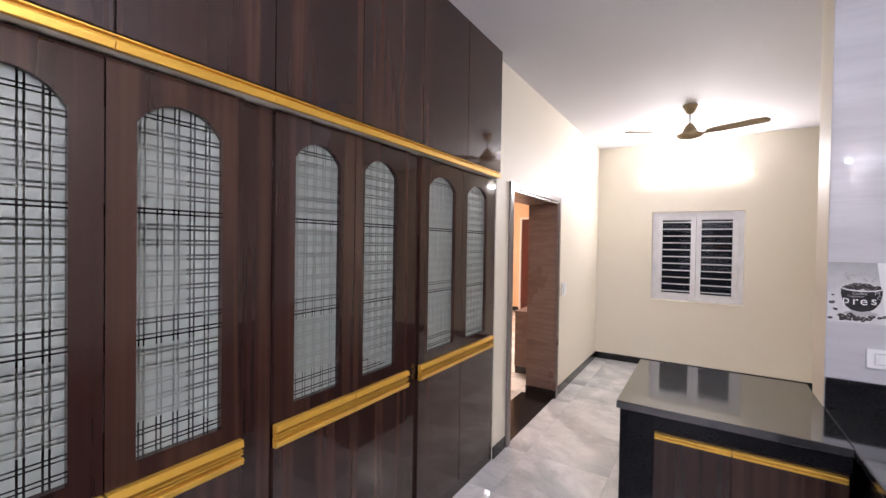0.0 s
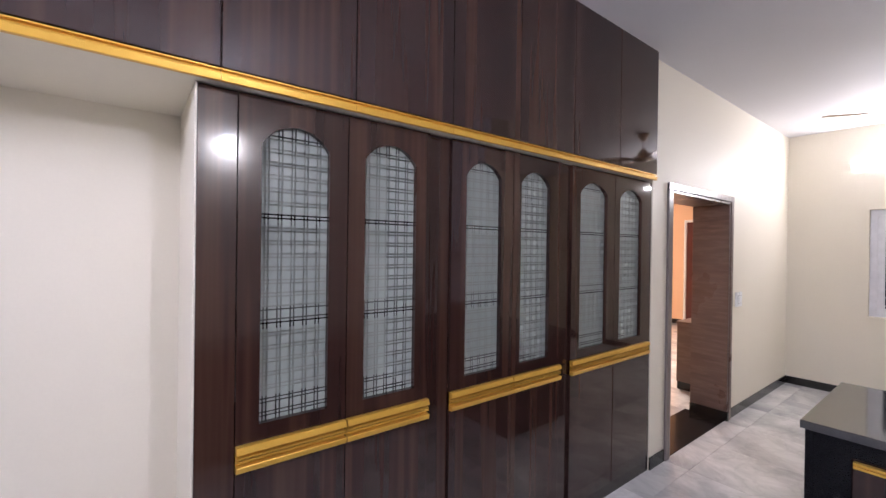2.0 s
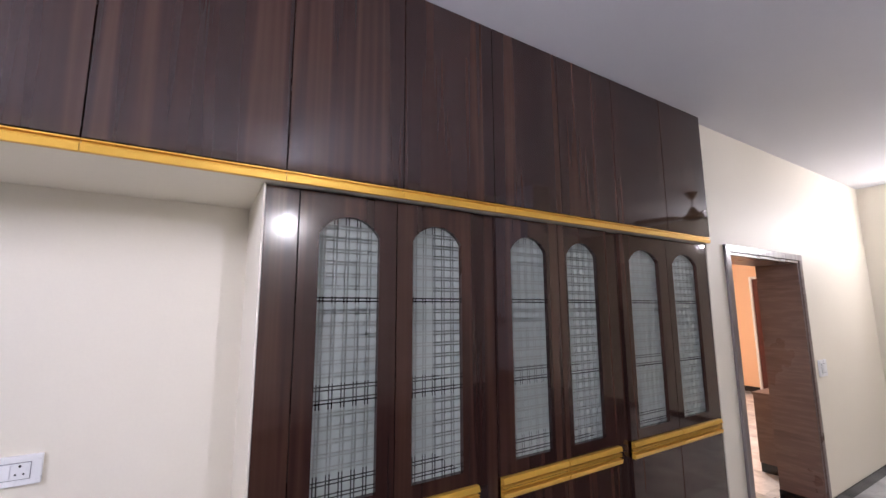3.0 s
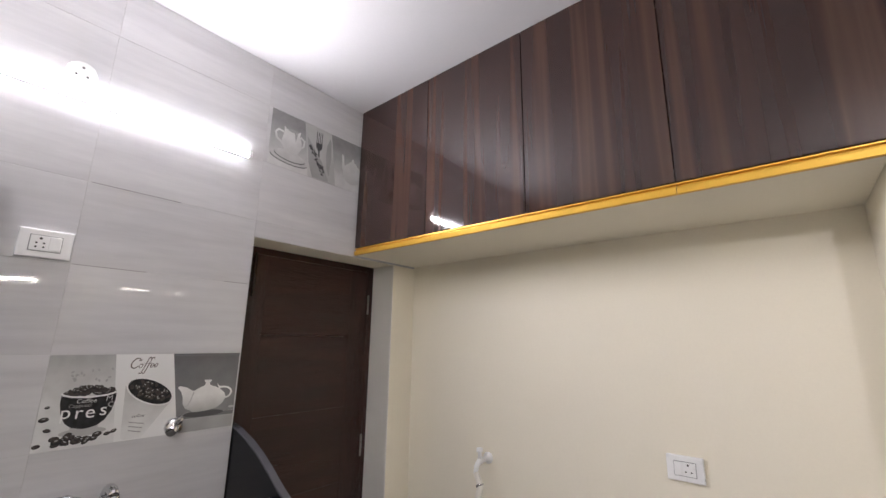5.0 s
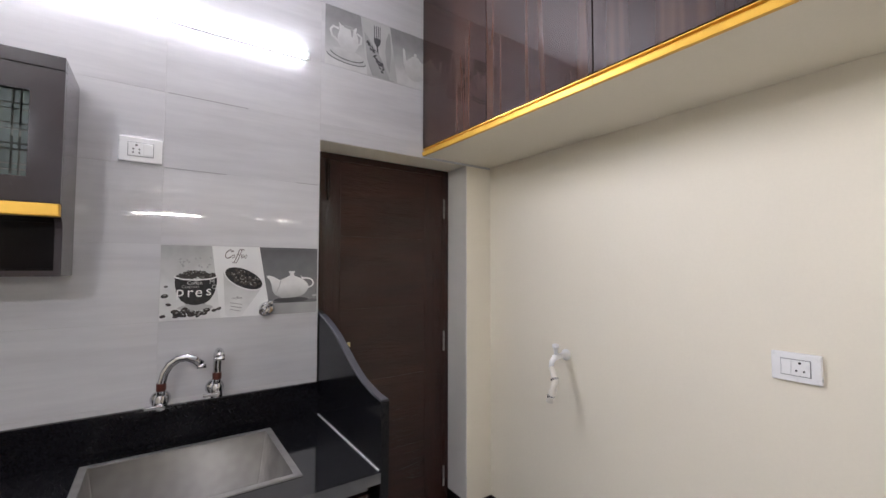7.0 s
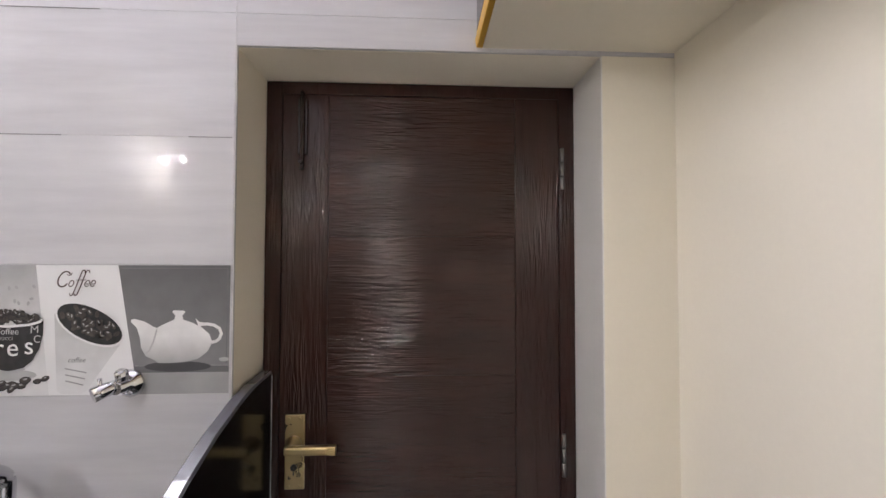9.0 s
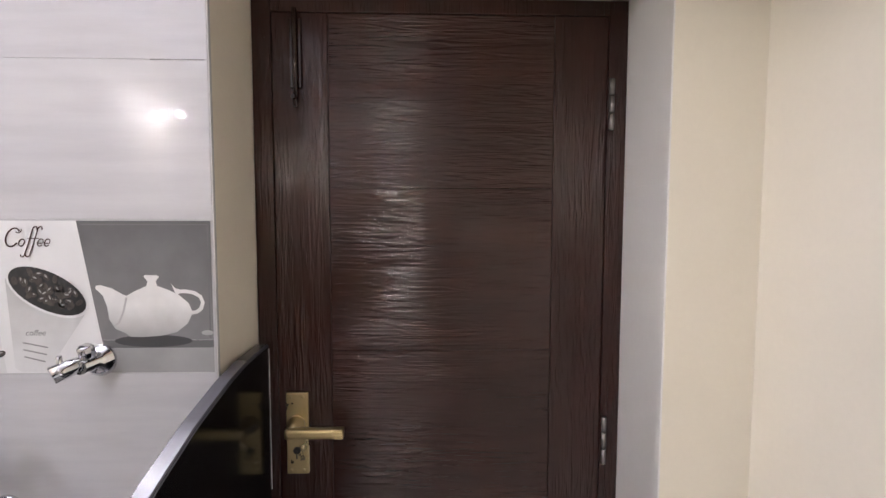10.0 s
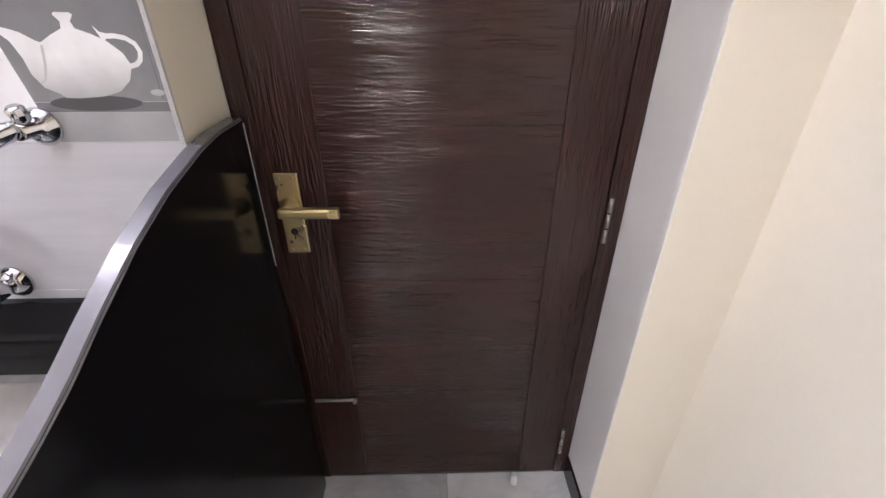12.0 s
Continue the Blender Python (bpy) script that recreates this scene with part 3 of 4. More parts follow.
sweep(bm, [(0.978, YD + 0.010, 1.835), (0.978, YD + 0.03, 1.835)], 0.005)
part("tower_bolt", bm, DOOR_FRAME, dr, "dark tower bolt at the top of the door")
bm = bmesh.new()
sweep(bm, [(0.905, YD + 0.010, 0.398), (1.03, YD + 0.010, 0.398)], 0.005)
sweep(bm, [(0.906, YD + 0.008, 0.398), (0.906, YD + 0.022, 0.398)], 0.006)
part("slide_bolt", bm, STEEL, dr, "small steel slide bolt")
ds = thing("door_stop", (0.385, -0.150, 0), "small white plastic door stop on the floor", "door stop")
bm = bmesh.new()
lathe(bm, [(0.0125, 0), (0.0125, 0.03), (0.0105, 0.034), (0.0105, 0.046), (0.008, 0.05)], (0.385, -0.150, 0.0), steps=16)
part("post", bm, WHITE_PLASTIC, ds)

# ---- granite partition beside the door ----
pa = thing("granite_partition", (1.06, 0.26, 0), "black granite splash partition with a curved polished top edge", "partition")


def curve_z(y):
    pts = ((-0.16, 1.257), (-0.05, 1.252), (0.02, 1.240), (0.137, 1.208), (0.235, 1.169), (0.326, 1.123), (0.39, 1.087), (0.45, 1.060), (0.5, 1.041), (0.6, 1.019), (0.67, 1.013))
    for (a, p), (b, q) in zip(pts, pts[1:]):
        if y <= b:
            return p + (q - p) * (y - a) / (b - a)
    return pts[-1][1]


ys = [-0.16 + 0.83 * i / 40 for i in range(41)]
bm = bmesh.new()
prism(bm, [(-0.16, 0.0)] + [(0.67, 0.0)] + [(y, curve_z(y) - 0.003) for y in reversed(ys)], 0.0300, lambda u, v, w: Vector((1.0465 + w, u, v)))
part("slab", bm, GRANITE_PANEL, pa)
bm = bmesh.new()
ring = []
for y in ys:
    z = curve_z(y)
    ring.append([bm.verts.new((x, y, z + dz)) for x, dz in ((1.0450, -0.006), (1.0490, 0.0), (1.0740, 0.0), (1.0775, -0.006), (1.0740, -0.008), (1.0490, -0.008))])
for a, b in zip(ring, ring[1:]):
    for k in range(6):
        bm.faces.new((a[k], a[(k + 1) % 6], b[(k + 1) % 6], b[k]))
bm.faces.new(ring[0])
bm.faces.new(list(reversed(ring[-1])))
part("polished_edge", bm, GRANITE_EDGE, pa, "polished granite edge, its sheen put into a paler grey")

part("sealant_line", boxed(1.0447, 1.0461, -0.1615, -0.1598, 0.90, 1.245), SEALANT, pa, "thin white sealant at the back edge")

# ---- sink counter ----
ZS = 0.777
SX0, SX1, SY0, SY1 = 1.318, 1.888, 0.093, 0.530
wt = thing("worktop", (1.9, 0.33, 0.74), "black granite worktop with an inset steel sink", "worktop")
bm = bmesh.new()
holed_slab(bm, (1.078, SX0, SX1, XR - 0.001), (0.0, SY0, SY1, 0.675), ZS - 0.035, ZS, lambda u, v, w: Vector((u, v, w)))
part("slab", bm, GRANITE, wt)
part("upstand", boxed(1.078, XR, 0.0, 0.02, ZS, 0.925, bevel=0.002), GRANITE_PANEL, wt, "black granite upstand")
part("sealant_line", boxed(1.077, 1.082, 0.02, 0.66, ZS - 0.001, ZS + 0.004, bevel=0.001), SEALANT, wt, "white sealant along the partition")
sk = thing("kitchen_sink", (1.6, 0.31, 0.58), "brushed stainless steel single-bowl sink set in the worktop", "sink")
bm = bmesh.new()
g = 0.02
holed_slab(bm, (SX0 - g, SX0 + 0.003, SX1 - 0.003, SX1 + g), (SY0 - g, SY0 + 0.003, SY1 - 0.003, SY1 + g), ZS - 0.001, ZS + 0.004, lambda u, v, w: Vector((u, v, w)))
part("rim", bm, STEEL, sk)
bm = bmesh.new()
top = [(SX0, SY0), (SX1, SY0), (SX1, SY1), (SX0, SY1)]
bot = [(SX0 + 0.03, SY0 + 0.03), (SX1 - 0.03, SY0 + 0.03), (SX1 - 0.03, SY1 - 0.03), (SX0 + 0.03, SY1 - 0.03)]
a = [bm.verts.new((x, y, ZS + 0.002)) for x, y in top]
b = [bm.verts.new((x, y, ZS - 0.19)) for x, y in bot]
for i in range(4):
    j = (i + 1) % 4
    bm.faces.new((a[j], a[i], b[i], b[j]))
bm.faces.new(b)
edges = [e for e in bm.edges if not e.is_boundary]
bmesh.ops.bevel(bm, geom=edges, offset=0.007, segments=3, affect="EDGES")
for f in bm.faces:
    f.smooth = True
part("bowl", bm, STEEL, sk)
bm = bmesh.new()
lathe(bm, [(0.04, 0), (0.04, 0.003), (0.03, 0.004), (0.012, 0.002)], (1.6, 0.31, ZS - 0.189))
part("drain", bm, CHROME, sk)


def faucet(x, z, tall):
    f = thing("wall_faucet", (x, 0.02, z), "chrome wall-mounted faucet above the sink, spout turned" if tall else "chrome wall-mounted faucet with an upright spout", "faucet")
    bm = bmesh.new()
    lathe(bm, [(0.034, 0), (0.034, 0.006), (0.022, 0.016), (0.016, 0.02)], (x, 0.0, z), (0, 1, 0), 22)
    part("flange", bm, CHROME, f)
    bm = bmesh.new()
    sweep(bm, [(x, 0.012, z), (x, 0.04, z), (x, 0.075, z)], [0.016, 0.018, 0.018])
    lathe(bm, [(0.019, -0.022), (0.021, -0.018), (0.021, 0.02), (0.016, 0.03), (0.013, 0.036)], (x, 0.075, z))
    part("body", bm, CHROME, f)
    bm = bmesh.new()
    sweep(bm, [(x, 0.09, z), (x, 0.115, z)], [0.012, 0.009])
    box(bm, x - 0.006, x + 0.05, 0.108, 0.122, z - 0.006, z + 0.006, bevel=0.003)
    part("lever", bm, CHROME, f)
    bm = bmesh.new()
    pts = []
    if tall:
        pts = [(x + u, 0.075 + w, z + v) for u, v, w in ((0, 0.03, 0), (-0.002, 0.075, 0), (-0.010, 0.112, 0.003), (-0.027, 0.143, 0.006), (-0.052, 0.161, 0.011), (-0.080, 0.164, 0.017), (-0.106, 0.153, 0.022), (-0.127, 0.133, 0.027))]
    else:
        for i in range(12):
            t = i / 11
            a = math.pi * (1 - 0.75 * t)
            pts.append((x, 0.075 + 0.055 + 0.055 * math.cos(a), z + 0.12 + 0.045 * math.sin(a)))
        pts = [(x, 0.075, z + 0.03), (x, 0.075, z + 0.08)] + pts
    sweep(bm, pts, 0.0150)
    lathe(bm, [(0.0165, 0), (0.0165, 0.014)], pts[-1], (0, 0.2, -1), 14)
    part("spout", bm, CHROME, f)
    bm = bmesh.new()
    lathe(bm, [(0.0160, 0), (0.0164, 0.003), (0.0164, 0.025), (0.0160, 0.028)], (x - (0.001 if tall else 0), 0.075, z + 0.048), steps=14)
    part("band", bm, RED_BROWN, f, "dark red band round the spout")
    return f


faucet(1.686, 0.952, True)
faucet(1.503, 0.968, False)
v = thing("angle_valve", (1.307, 0.02, 1.275), "small chrome angle valve on the picture tile", "valve")
bm = bmesh.new()
lathe(bm, [(0.032, 0), (0.032, 0.005), (0.02, 0.018), (0.013, 0.02), (0.013, 0.05)], (1.307, 0.0, 1.275), (0, 1, 0), 20)
part("flange", bm, CHROME, v)
bm = bmesh.new()
sweep(bm, [(1.307, 0.035, 1.282), (1.322, 0.052, 1.276), (1.338, 0.072, 1.268)], [0.013, 0.016, 0.0165])
lathe(bm, [(0.011, 0), (0.013, 0.004), (0.013, 0.022), (0.009, 0.026)], (1.302, 0.035, 1.290), (0, 0.3, 1), 14)
sweep(bm, [(1.330, 0.062, 1.275), (1.330, 0.064, 1.302)], 0.0045, 8)
part("body", bm, CHROME, v)

# base cabinets under the sink counter
for x0, x1 in ((1.09, 1.68), (1.684, 2.272)):
    c = thing("base_cabinet", ((x0 + x1) / 2, 0.32, 0), "dark walnut base cabinet with a gold top profile", "cabinet", "base cabinets under the sink")
    part("body", boxed(x0 + 0.001, x1 - 0.001, 0.02, 0.60, 0.0, ZS - 0.20), EDGE_BROWN, c)
    part("door", boxed(x0 + 0.002, x1 - 0.002, 0.602, 0.622, 0.09, 0.69, bevel=0.002), WALNUT_X, c)
    part("front_rail", boxed(x0 + 0.001, x1 - 0.001, 0.585, 0.618, 0.70, ZS - 0.037), GRANITE, c)

# ---- wall cabinet over the sink ----
WZA, WZB = 1.43, 2.103
for i, (x0, x1) in enumerate(((1.955, 2.425), (2.427, 2.897))):
    c = thing("wall_cabinet", ((x0 + x1) / 2, 0.13, WZA), "dark glossy wall cabinet with frosted glass door above an open shelf", "cabinet", "wall cabinets over the sink")
    bm = bmesh.new()
    side = [(0.0, WZA), (0.205, WZA), (0.205, 1.560), (0.208, 1.580), (0.216, 1.598), (0.237, 1.611), (0.237, WZB), (0.0, WZB)]
    for xs in (x0, x1 - 0.018):
        prism(bm, side, 0.018, lambda u, v, w: Vector((xs + w, u, v)))
    box(bm, x0 + 0.018, x1 - 0.018, 0.0, 0.238, WZB - 0.018, WZB)
    box(bm, x0 + 0.018, x1 - 0.018, 0.0, 0.205, WZA, WZA + 0.018)
    box(bm, x0 + 0.018, x1 - 0.018, 0.013, 0.237, 1.611, 1.629)
    box(bm, x0 + 0.018, x1 - 0.018, 0.0, 0.012, WZA + 0.018, WZB - 0.018)
    part("body", bm, DARK_LAMINATE, c)
    part("top_rail", boxed(x0, x1, 0.239, 0.262, 2.062, WZB, bevel=0.002), DARK_LAMINATE, c)
    bm = bmesh.new()
    a0, a1, b0, b1 = x0 + 0.077, x1 - 0.077, 1.726, 1.985
    holed_slab(bm, (x0, a0, a1, x1), (1.652, b0, b1, 2.060), 0.240, 0.260, lambda u, v, w: Vector((u, w, v)))
    leaf = part("door", bm, DARK_LAMINATE, c)
    bm = bmesh.new()
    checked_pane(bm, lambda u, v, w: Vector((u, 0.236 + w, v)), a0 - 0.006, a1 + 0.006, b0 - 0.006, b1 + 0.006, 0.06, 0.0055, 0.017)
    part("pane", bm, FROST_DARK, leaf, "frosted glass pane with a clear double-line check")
    part("shelf", boxed(x0 + 0.019, x1 - 0.019, 0.013, 0.225, 1.848, 1.866), SHELF_WHITE, c)
    part("back_board", boxed(x0 + 0.019, x1 - 0.019, 0.0125, 0.0145, 1.66, WZB - 0.02), SHELF_WHITE, c)
    part("pull_profile", boxed(x0, x1, 0.238, 0.268, 1.611, 1.650, bevel=0.004), GOLD, c, "gold aluminium pull profile")
    # near-black sheets stand in for the shade inside the open compartment
    part("lower_lining", boxed(x0 + 0.0185, x1 - 0.0185, 0.0125, 0.0165, WZA + 0.0225, 1.6105), NEAR_BLACK, c, "near-black sheet painting the shade inside the open lower shelf")
    part("lower_lining", boxed(x0 + 0.0185, x1 - 0.0185, 0.0170, 0.2040, WZA + 0.0185, WZA + 0.0220), NEAR_BLACK, c)
    for xs in (x0 + 0.0182, x1 - 0.0212):
        part("lower_lining", boxed(xs, xs + 0.003, 0.0170, 0.2040, WZA + 0.0225, 1.6105), NEAR_BLACK, c)

# ---- sockets and switches ----
def plate(name, centre, normal, w, h, label, holes, rocker):
    """A moulded switch plate; u runs to the viewer's right as seen from the front."""
    n = Vector(normal)
    u = Vector((0, 0, 1)).cross(n)
    def place(a, b, c):
        return Vector(centre) + u * a + Vector((0, 0, b)) + n * c
    def slab(a0, a1, b0, b1, c0, c1, bev):
        bm = bmesh.new()
        lo, hi = place(a0, b0, c0), place(a1, b1, c1)
        box(bm, min(lo.x, hi.x), max(lo.x, hi.x), min(lo.y, hi.y), max(lo.y, hi.y), b0 + centre[2], b1 + centre[2], bevel=bev)
        return bm
    t = thing(name, centre, label, "switch")
    part("plate", slab(-w / 2, w / 2, -h / 2, h / 2, 0, 0.0160, 0.004), WHITE_PLASTIC, t)
    part("module_frame", slab(-w * 0.30, w * 0.30, -h * 0.29, h * 0.29, 0.0155, 0.0180, 0.001), GREY_PLASTIC, t, "thin grey inner frame")
    part("module", slab(-w * 0.285, w * 0.285, -h * 0.265, h * 0.265, 0.0180, 0.0200, 0.0008), WHITE_PLASTIC, t)
    part("rocker", slab(rocker[0] * w, rocker[1] * w, -h * 0.235, h * 0.235, 0.0200, 0.0240, 0.0015), WHITE_PLASTIC, t)
    for a, b, r in holes:
        bm = bmesh.new()
        lathe(bm, [(r, 0), (r, 0.0006)], place(a * w, b * h, 0.0200), normal, 10)
        part("socket_hole", bm, BLACK_HOLE, t)
    return t


plate("socket_plate", (1.772, 0.0, 1.905), (0, 1, 0), 0.135, 0.094, "white moulded socket and switch plate on the tiles", ((-0.10, 0.16, 0.004), (-0.17, 0.0, 0.003), (-0.03, 0.0, 0.003), (-0.17, -0.14, 0.003), (-0.03, -0.14, 0.003)), (0.06, 0.27))
plate("socket_plate", (0.0, 1.490, 1.141), (1, 0, 0), 0.128, 0.092, "white moulded socket and switch plate on the cream wall", ((0.09, 0.17, 0.004), (0.02, -0.1, 0.003), (0.17, -0.1, 0.003)), (-0.27, -0.08))
plate("switch_plate", (XW, 6.70, 1.125), (1, 0, 0), 0.15, 0.14, "white switch plate beside the doorway", (), (-0.2, 0.2))
plate("switch_plate", (2.49, YK - 0.008, 1.085), (0, -1, 0), 0.135, 0.094, "white switch plate on the tiled wall", (), (-0.2, 0.2))
c = thing("round_outlet", (1.779, 0.0, 2.544), "round white cover plate with holes on the tiles", "outlet")
bm = bmesh.new()
lathe(bm, [(0.045, 0), (0.045, 0.008), (0.040, 0.013), (0.0, 0.014)], (1.779, 0.0, 2.544), (0, 1, 0), 28)
part("cover", bm, WHITE_PLASTIC, c)
for a, b in ((0, 0.02), (-0.016, -0.012), (0.016, -0.012)):
    bm = bmesh.new()
    lathe(bm, [(0.004, 0), (0.004, 0.0006)], (1.779 + a, 0.0142, 2.544 + b), (0, 1, 0), 10)
    part("hole", bm, BLACK_HOLE, c)

# ---- taps in the niche ----
tp = thing("bib_tap", (0.02, 0.575, 1.02), "white plastic bib tap with a short clipped hose", "tap")
bm = bmesh.new()
lathe(bm, [(0.028, 0), (0.028, 0.006), (0.014, 0.012), (0.013, 0.06)], (0.0, 0.575, 1.02), (1, 0, 0), 20)
part("flange", bm, WHITE_PLASTIC, tp)
bm = bmesh.new()
sweep(bm, [(0.045, 0.575, 1.02), (0.085, 0.575, 1.018), (0.108, 0.575, 1.0), (0.116, 0.575, 0.97)], [0.014, 0.015, 0.013, 0.011])
lathe(bm, [(0.010, 0), (0.010, 0.03), (0.015, 0.032), (0.015, 0.046)], (0.08, 0.575, 1.03), steps=14)
box(bm, 0.068, 0.092, 0.562, 0.588, 1.06, 1.082, bevel=0.004)
part("spout", bm, WHITE_PLASTIC, tp)
bm = bmesh.new()
sweep(bm, [(0.1165, 0.576, 0.974), (0.120, 0.594, 0.948), (0.126, 0.610, 0.916), (0.133, 0.603, 0.876), (0.137, 0.590, 0.838), (0.139, 0.582, 0.812)], [0.0125, 0.0150, 0.0165, 0.0170, 0.0170, 0.0165])
part("hose", bm, HOSE_WHITE, tp, "short cream hose pushed on the spout")
for c, n in (((0.1235, 0.604, 0.929), (0.15, 0.35, -0.9)), ((0.1362, 0.593, 0.848), (0.1, -0.3, -0.95))):
    bm = bmesh.new()
    lathe(bm, [(0.0178, 0), (0.0186, 0.001), (0.0186, 0.0075), (0.0178, 0.0085)], c, n, 18)
    box(bm, c[0] + 0.012, c[0] + 0.026, c[1] - 0.004, c[1] + 0.004, c[2] - 0.009, c[2] + 0.001, bevel=0.001)
    part("hose_clip", bm, CHROME, tp, "metal hose clip")

# ---- tube lights ----
def tube_light(a, b, normal, mat, label, stand, depth):
    a, b, n = Vector(a), Vector(b), Vector(normal)
    t = thing("tube_light", tuple((a + b) / 2), label, "lamp")
    mid = (a + b) / 2
    L = (b - a).length
    bm = bmesh.new()
    def bar(y0, y1, z0, z1, bevel):
        e, f = sorted((mid.y + n.y * y0, mid.y + n.y * y1))
        box(bm, mid.x - L / 2, mid.x + L / 2, e, f, mid.z + z0, mid.z + z1, bevel=bevel)
    bar(0.0, stand, -0.0150, 0.0150, 0.001)
    bar(0.0, 0.0042, -0.0185, -0.0165, 0.0004)
    part("batten", bm, TUBE_BATTEN, t)
    bm = bmesh.new()
    rings = []
    for p in (a + (b - a) * 0.006, b - (b - a) * 0.006):
        rings.append([bm.verts.new(p + n * (stand + depth * math.cos(k)) + Vector((0, 0, 0.0155 * math.sin(k)))) for k in (radians(-88 + 176 * i / 12) for i in range(13))])
    for i in range(12):
        bm.faces.new((rings[0][i], rings[0][i + 1], rings[1][i + 1], rings[1][i])).smooth = True
    for ring in rings:
        bm.faces.new(ring)
    bm.faces.new((rings[0][0], rings[0][-1], rings[1][-1], rings[1][0]))
    part("diffuser", bm, mat, t, "glowing white tube")
    for p in (a, b):
        part("end_cap", boxed(p.x - 0.009, p.x + 0.009, min(p.y, p.y + n.y * (stand + depth + 0.002)), max(p.y, p.y + n.y * (stand + depth + 0.002)), p.z - 0.0165, p.z + 0.0165, bevel=0.004), WHITE_PLASTIC, t)
    return t


tube_light((1.150, 0.0, 2.462), (2.370, 0.0, 2.462), (0, 1, 0), TUBE_GLOW, "lit white tube light on the tiled wall", 0.0035, 0.0065)
tube_light((1.0, YF, 2.55), (2.20, YF, 2.55), (0, -1, 0), TUBE_GLOW_FAR, "lit white tube light over the window", 0.0045, 0.0070)
wl = thing("wall_lamp", (XR, 2.58, 2.42), "small wall lamp with two lit round bulbs", "lamp")
part("bracket", boxed(XR - 0.25, XR, 2.575, 2.605, 2.445, 2.465, bevel=0.004), WHITE_PLASTIC, wl)
for x, y in ((XR - 0.23, 2.57), (XR - 0.055, 2.61)):
    bm = bmesh.new()
    bmesh.ops.create_uvsphere(bm, u_segments=16, v_segments=10, radius=0.012, matrix=Matrix.Translation((x, y, 2.42)))
    part("bulb", bm, BULB_GLOW, wl, "lit round bulb")

# ---- peninsula ----
ZP2 = 0.815
pn = thing("peninsula_counter", (1.83, 4.9, 0), "black granite peninsula counter with dark wood drawers and a gold profile", "counter")
part("worktop", boxed(1.385, 2.272, 4.455, 5.38, ZP2 - 0.038, ZP2, bevel=0.003), GRANITE, pn)
part("end_panel", boxed(1.40, 1.43, 4.475, 5.30, 0.0, ZP2 - 0.039, bevel=0.002), GRANITE_PANEL, pn)
part("apron", boxed(1.431, 2.272, 4.475, 4.505, 0.70, ZP2 - 0.039), GRANITE_PANEL, pn, "black granite apron")
part("pier", boxed(1.431, 1.555, 4.475, 4.52, 0.0, 0.699), GRANITE_PANEL, pn, "black granite pier")
part("cabinet_body", boxed(1.556, 2.27, 4.50, 5.25, 0.0, 0.699), EDGE_BROWN, pn)
for x0, x1 in ((1.560, 1.875), (1.878, 2.262)):
    part("drawer_front", boxed(x0, x1, 4.478, 4.498, 0.095, 0.655, bevel=0.002), WALNUT_X, pn, "dark wood drawer front")
    bm = boxed(x0, x1, 4.468, 4.498, 0.674, 0.684, bevel=0.003)
    box(bm, x0, x1, 4.470, 4.498, 0.657, 0.668, bevel=0.003)
    box(bm, x0 + 0.0005, x1 - 0.0005, 4.482, 4.497, 0.6675, 0.6745)
    part("pull_profile", bm, GOLD, pn, "gold aluminium pull profile")
part("back_panel", boxed(1.431, 2.27, 5.26, 5.28, 0.0, ZP2 - 0.039), GRANITE_PANEL, pn)
cw = thing("side_worktop", (2.6, 2.8, 0), "black granite worktop returning along the side wall", "worktop")
part("slab", boxed(2.274, XR - 0.001, 0.677, YK - 0.012, ZP2 - 0.038, ZP2 - 0.001, bevel=0.003), GRANITE, cw)
# strip added to draw the highlight along the worktop's front edge
part("polished_edge", boxed(2.2715, 2.2738, 0.68, 4.45, ZP2 - 0.010, ZP2 - 0.0015), GRANITE_EDGE, cw, "thin strip with the front edge's highlight in its pale colour")
part("upstand", boxed(2.278, XR - 0.001, YK - 0.030, YK - 0.009, ZP2, ZP2 + 0.15, bevel=0.002), GRANITE_PANEL, cw, "black granite upstand")
part("base", boxed(2.30, XR - 0.001, 0.68, YK - 0.012, 0.0, ZP2 - 0.039), GRANITE_PANEL, cw)

# ---- window ----
w = thing("window_1", ((WX0 + WX1) / 2, YF + 0.08, WZ0), "white two-leaf window with horizontal bars, dark outside", "window", kind="structure")
fy0, fy1 = YF + 0.05, YF + 0.11
bm = bmesh.new()
holed_slab(bm, (WX0 + 0.001, WX0 + 0.06, WX1 - 0.06, WX1 - 0.001), (WZ0 + 0.001, WZ0 + 0.06, WZ1 - 0.07, WZ1 - 0.001), fy0, fy1, lambda u, v, k: Vector((u, k, v)))
part("window_frame", bm, UPVC, w)
mx = (WX0 + WX1) / 2
for x0, x1 in ((WX0 + 0.062, mx - 0.002), (mx + 0.002, WX1 - 0.062)):
    bm = bmesh.new()
    s = 0.055
    holed_slab(bm, (x0, x0 + s, x1 - s, x1), (WZ0 + 0.062, WZ0 + 0.095, WZ1 - 0.105, WZ1 - 0.072), fy0 - 0.012, fy1 - 0.02, lambda u, v, k: Vector((u, k, v)))
    sash = part("sash", bm, UPVC, w)
    part("pane", boxed(x0 + s - 0.005, x1 - s + 0.005, fy1 - 0.045, fy1 - 0.040, WZ0 + 0.09, WZ1 - 0.10), GLASS, sash, "dark glass pane")
    for k in range(11):
        z = WZ0 + 0.125 + (WZ1 - WZ0 - 0.26) * k / 10
        bm = bmesh.new()
        box(bm, x0 + s, x1 - s, fy0 - 0.006, fy0 + 0.006, z - 0.006, z + 0.006, bevel=0.003)
        part("bar", bm, UPVC, sash)
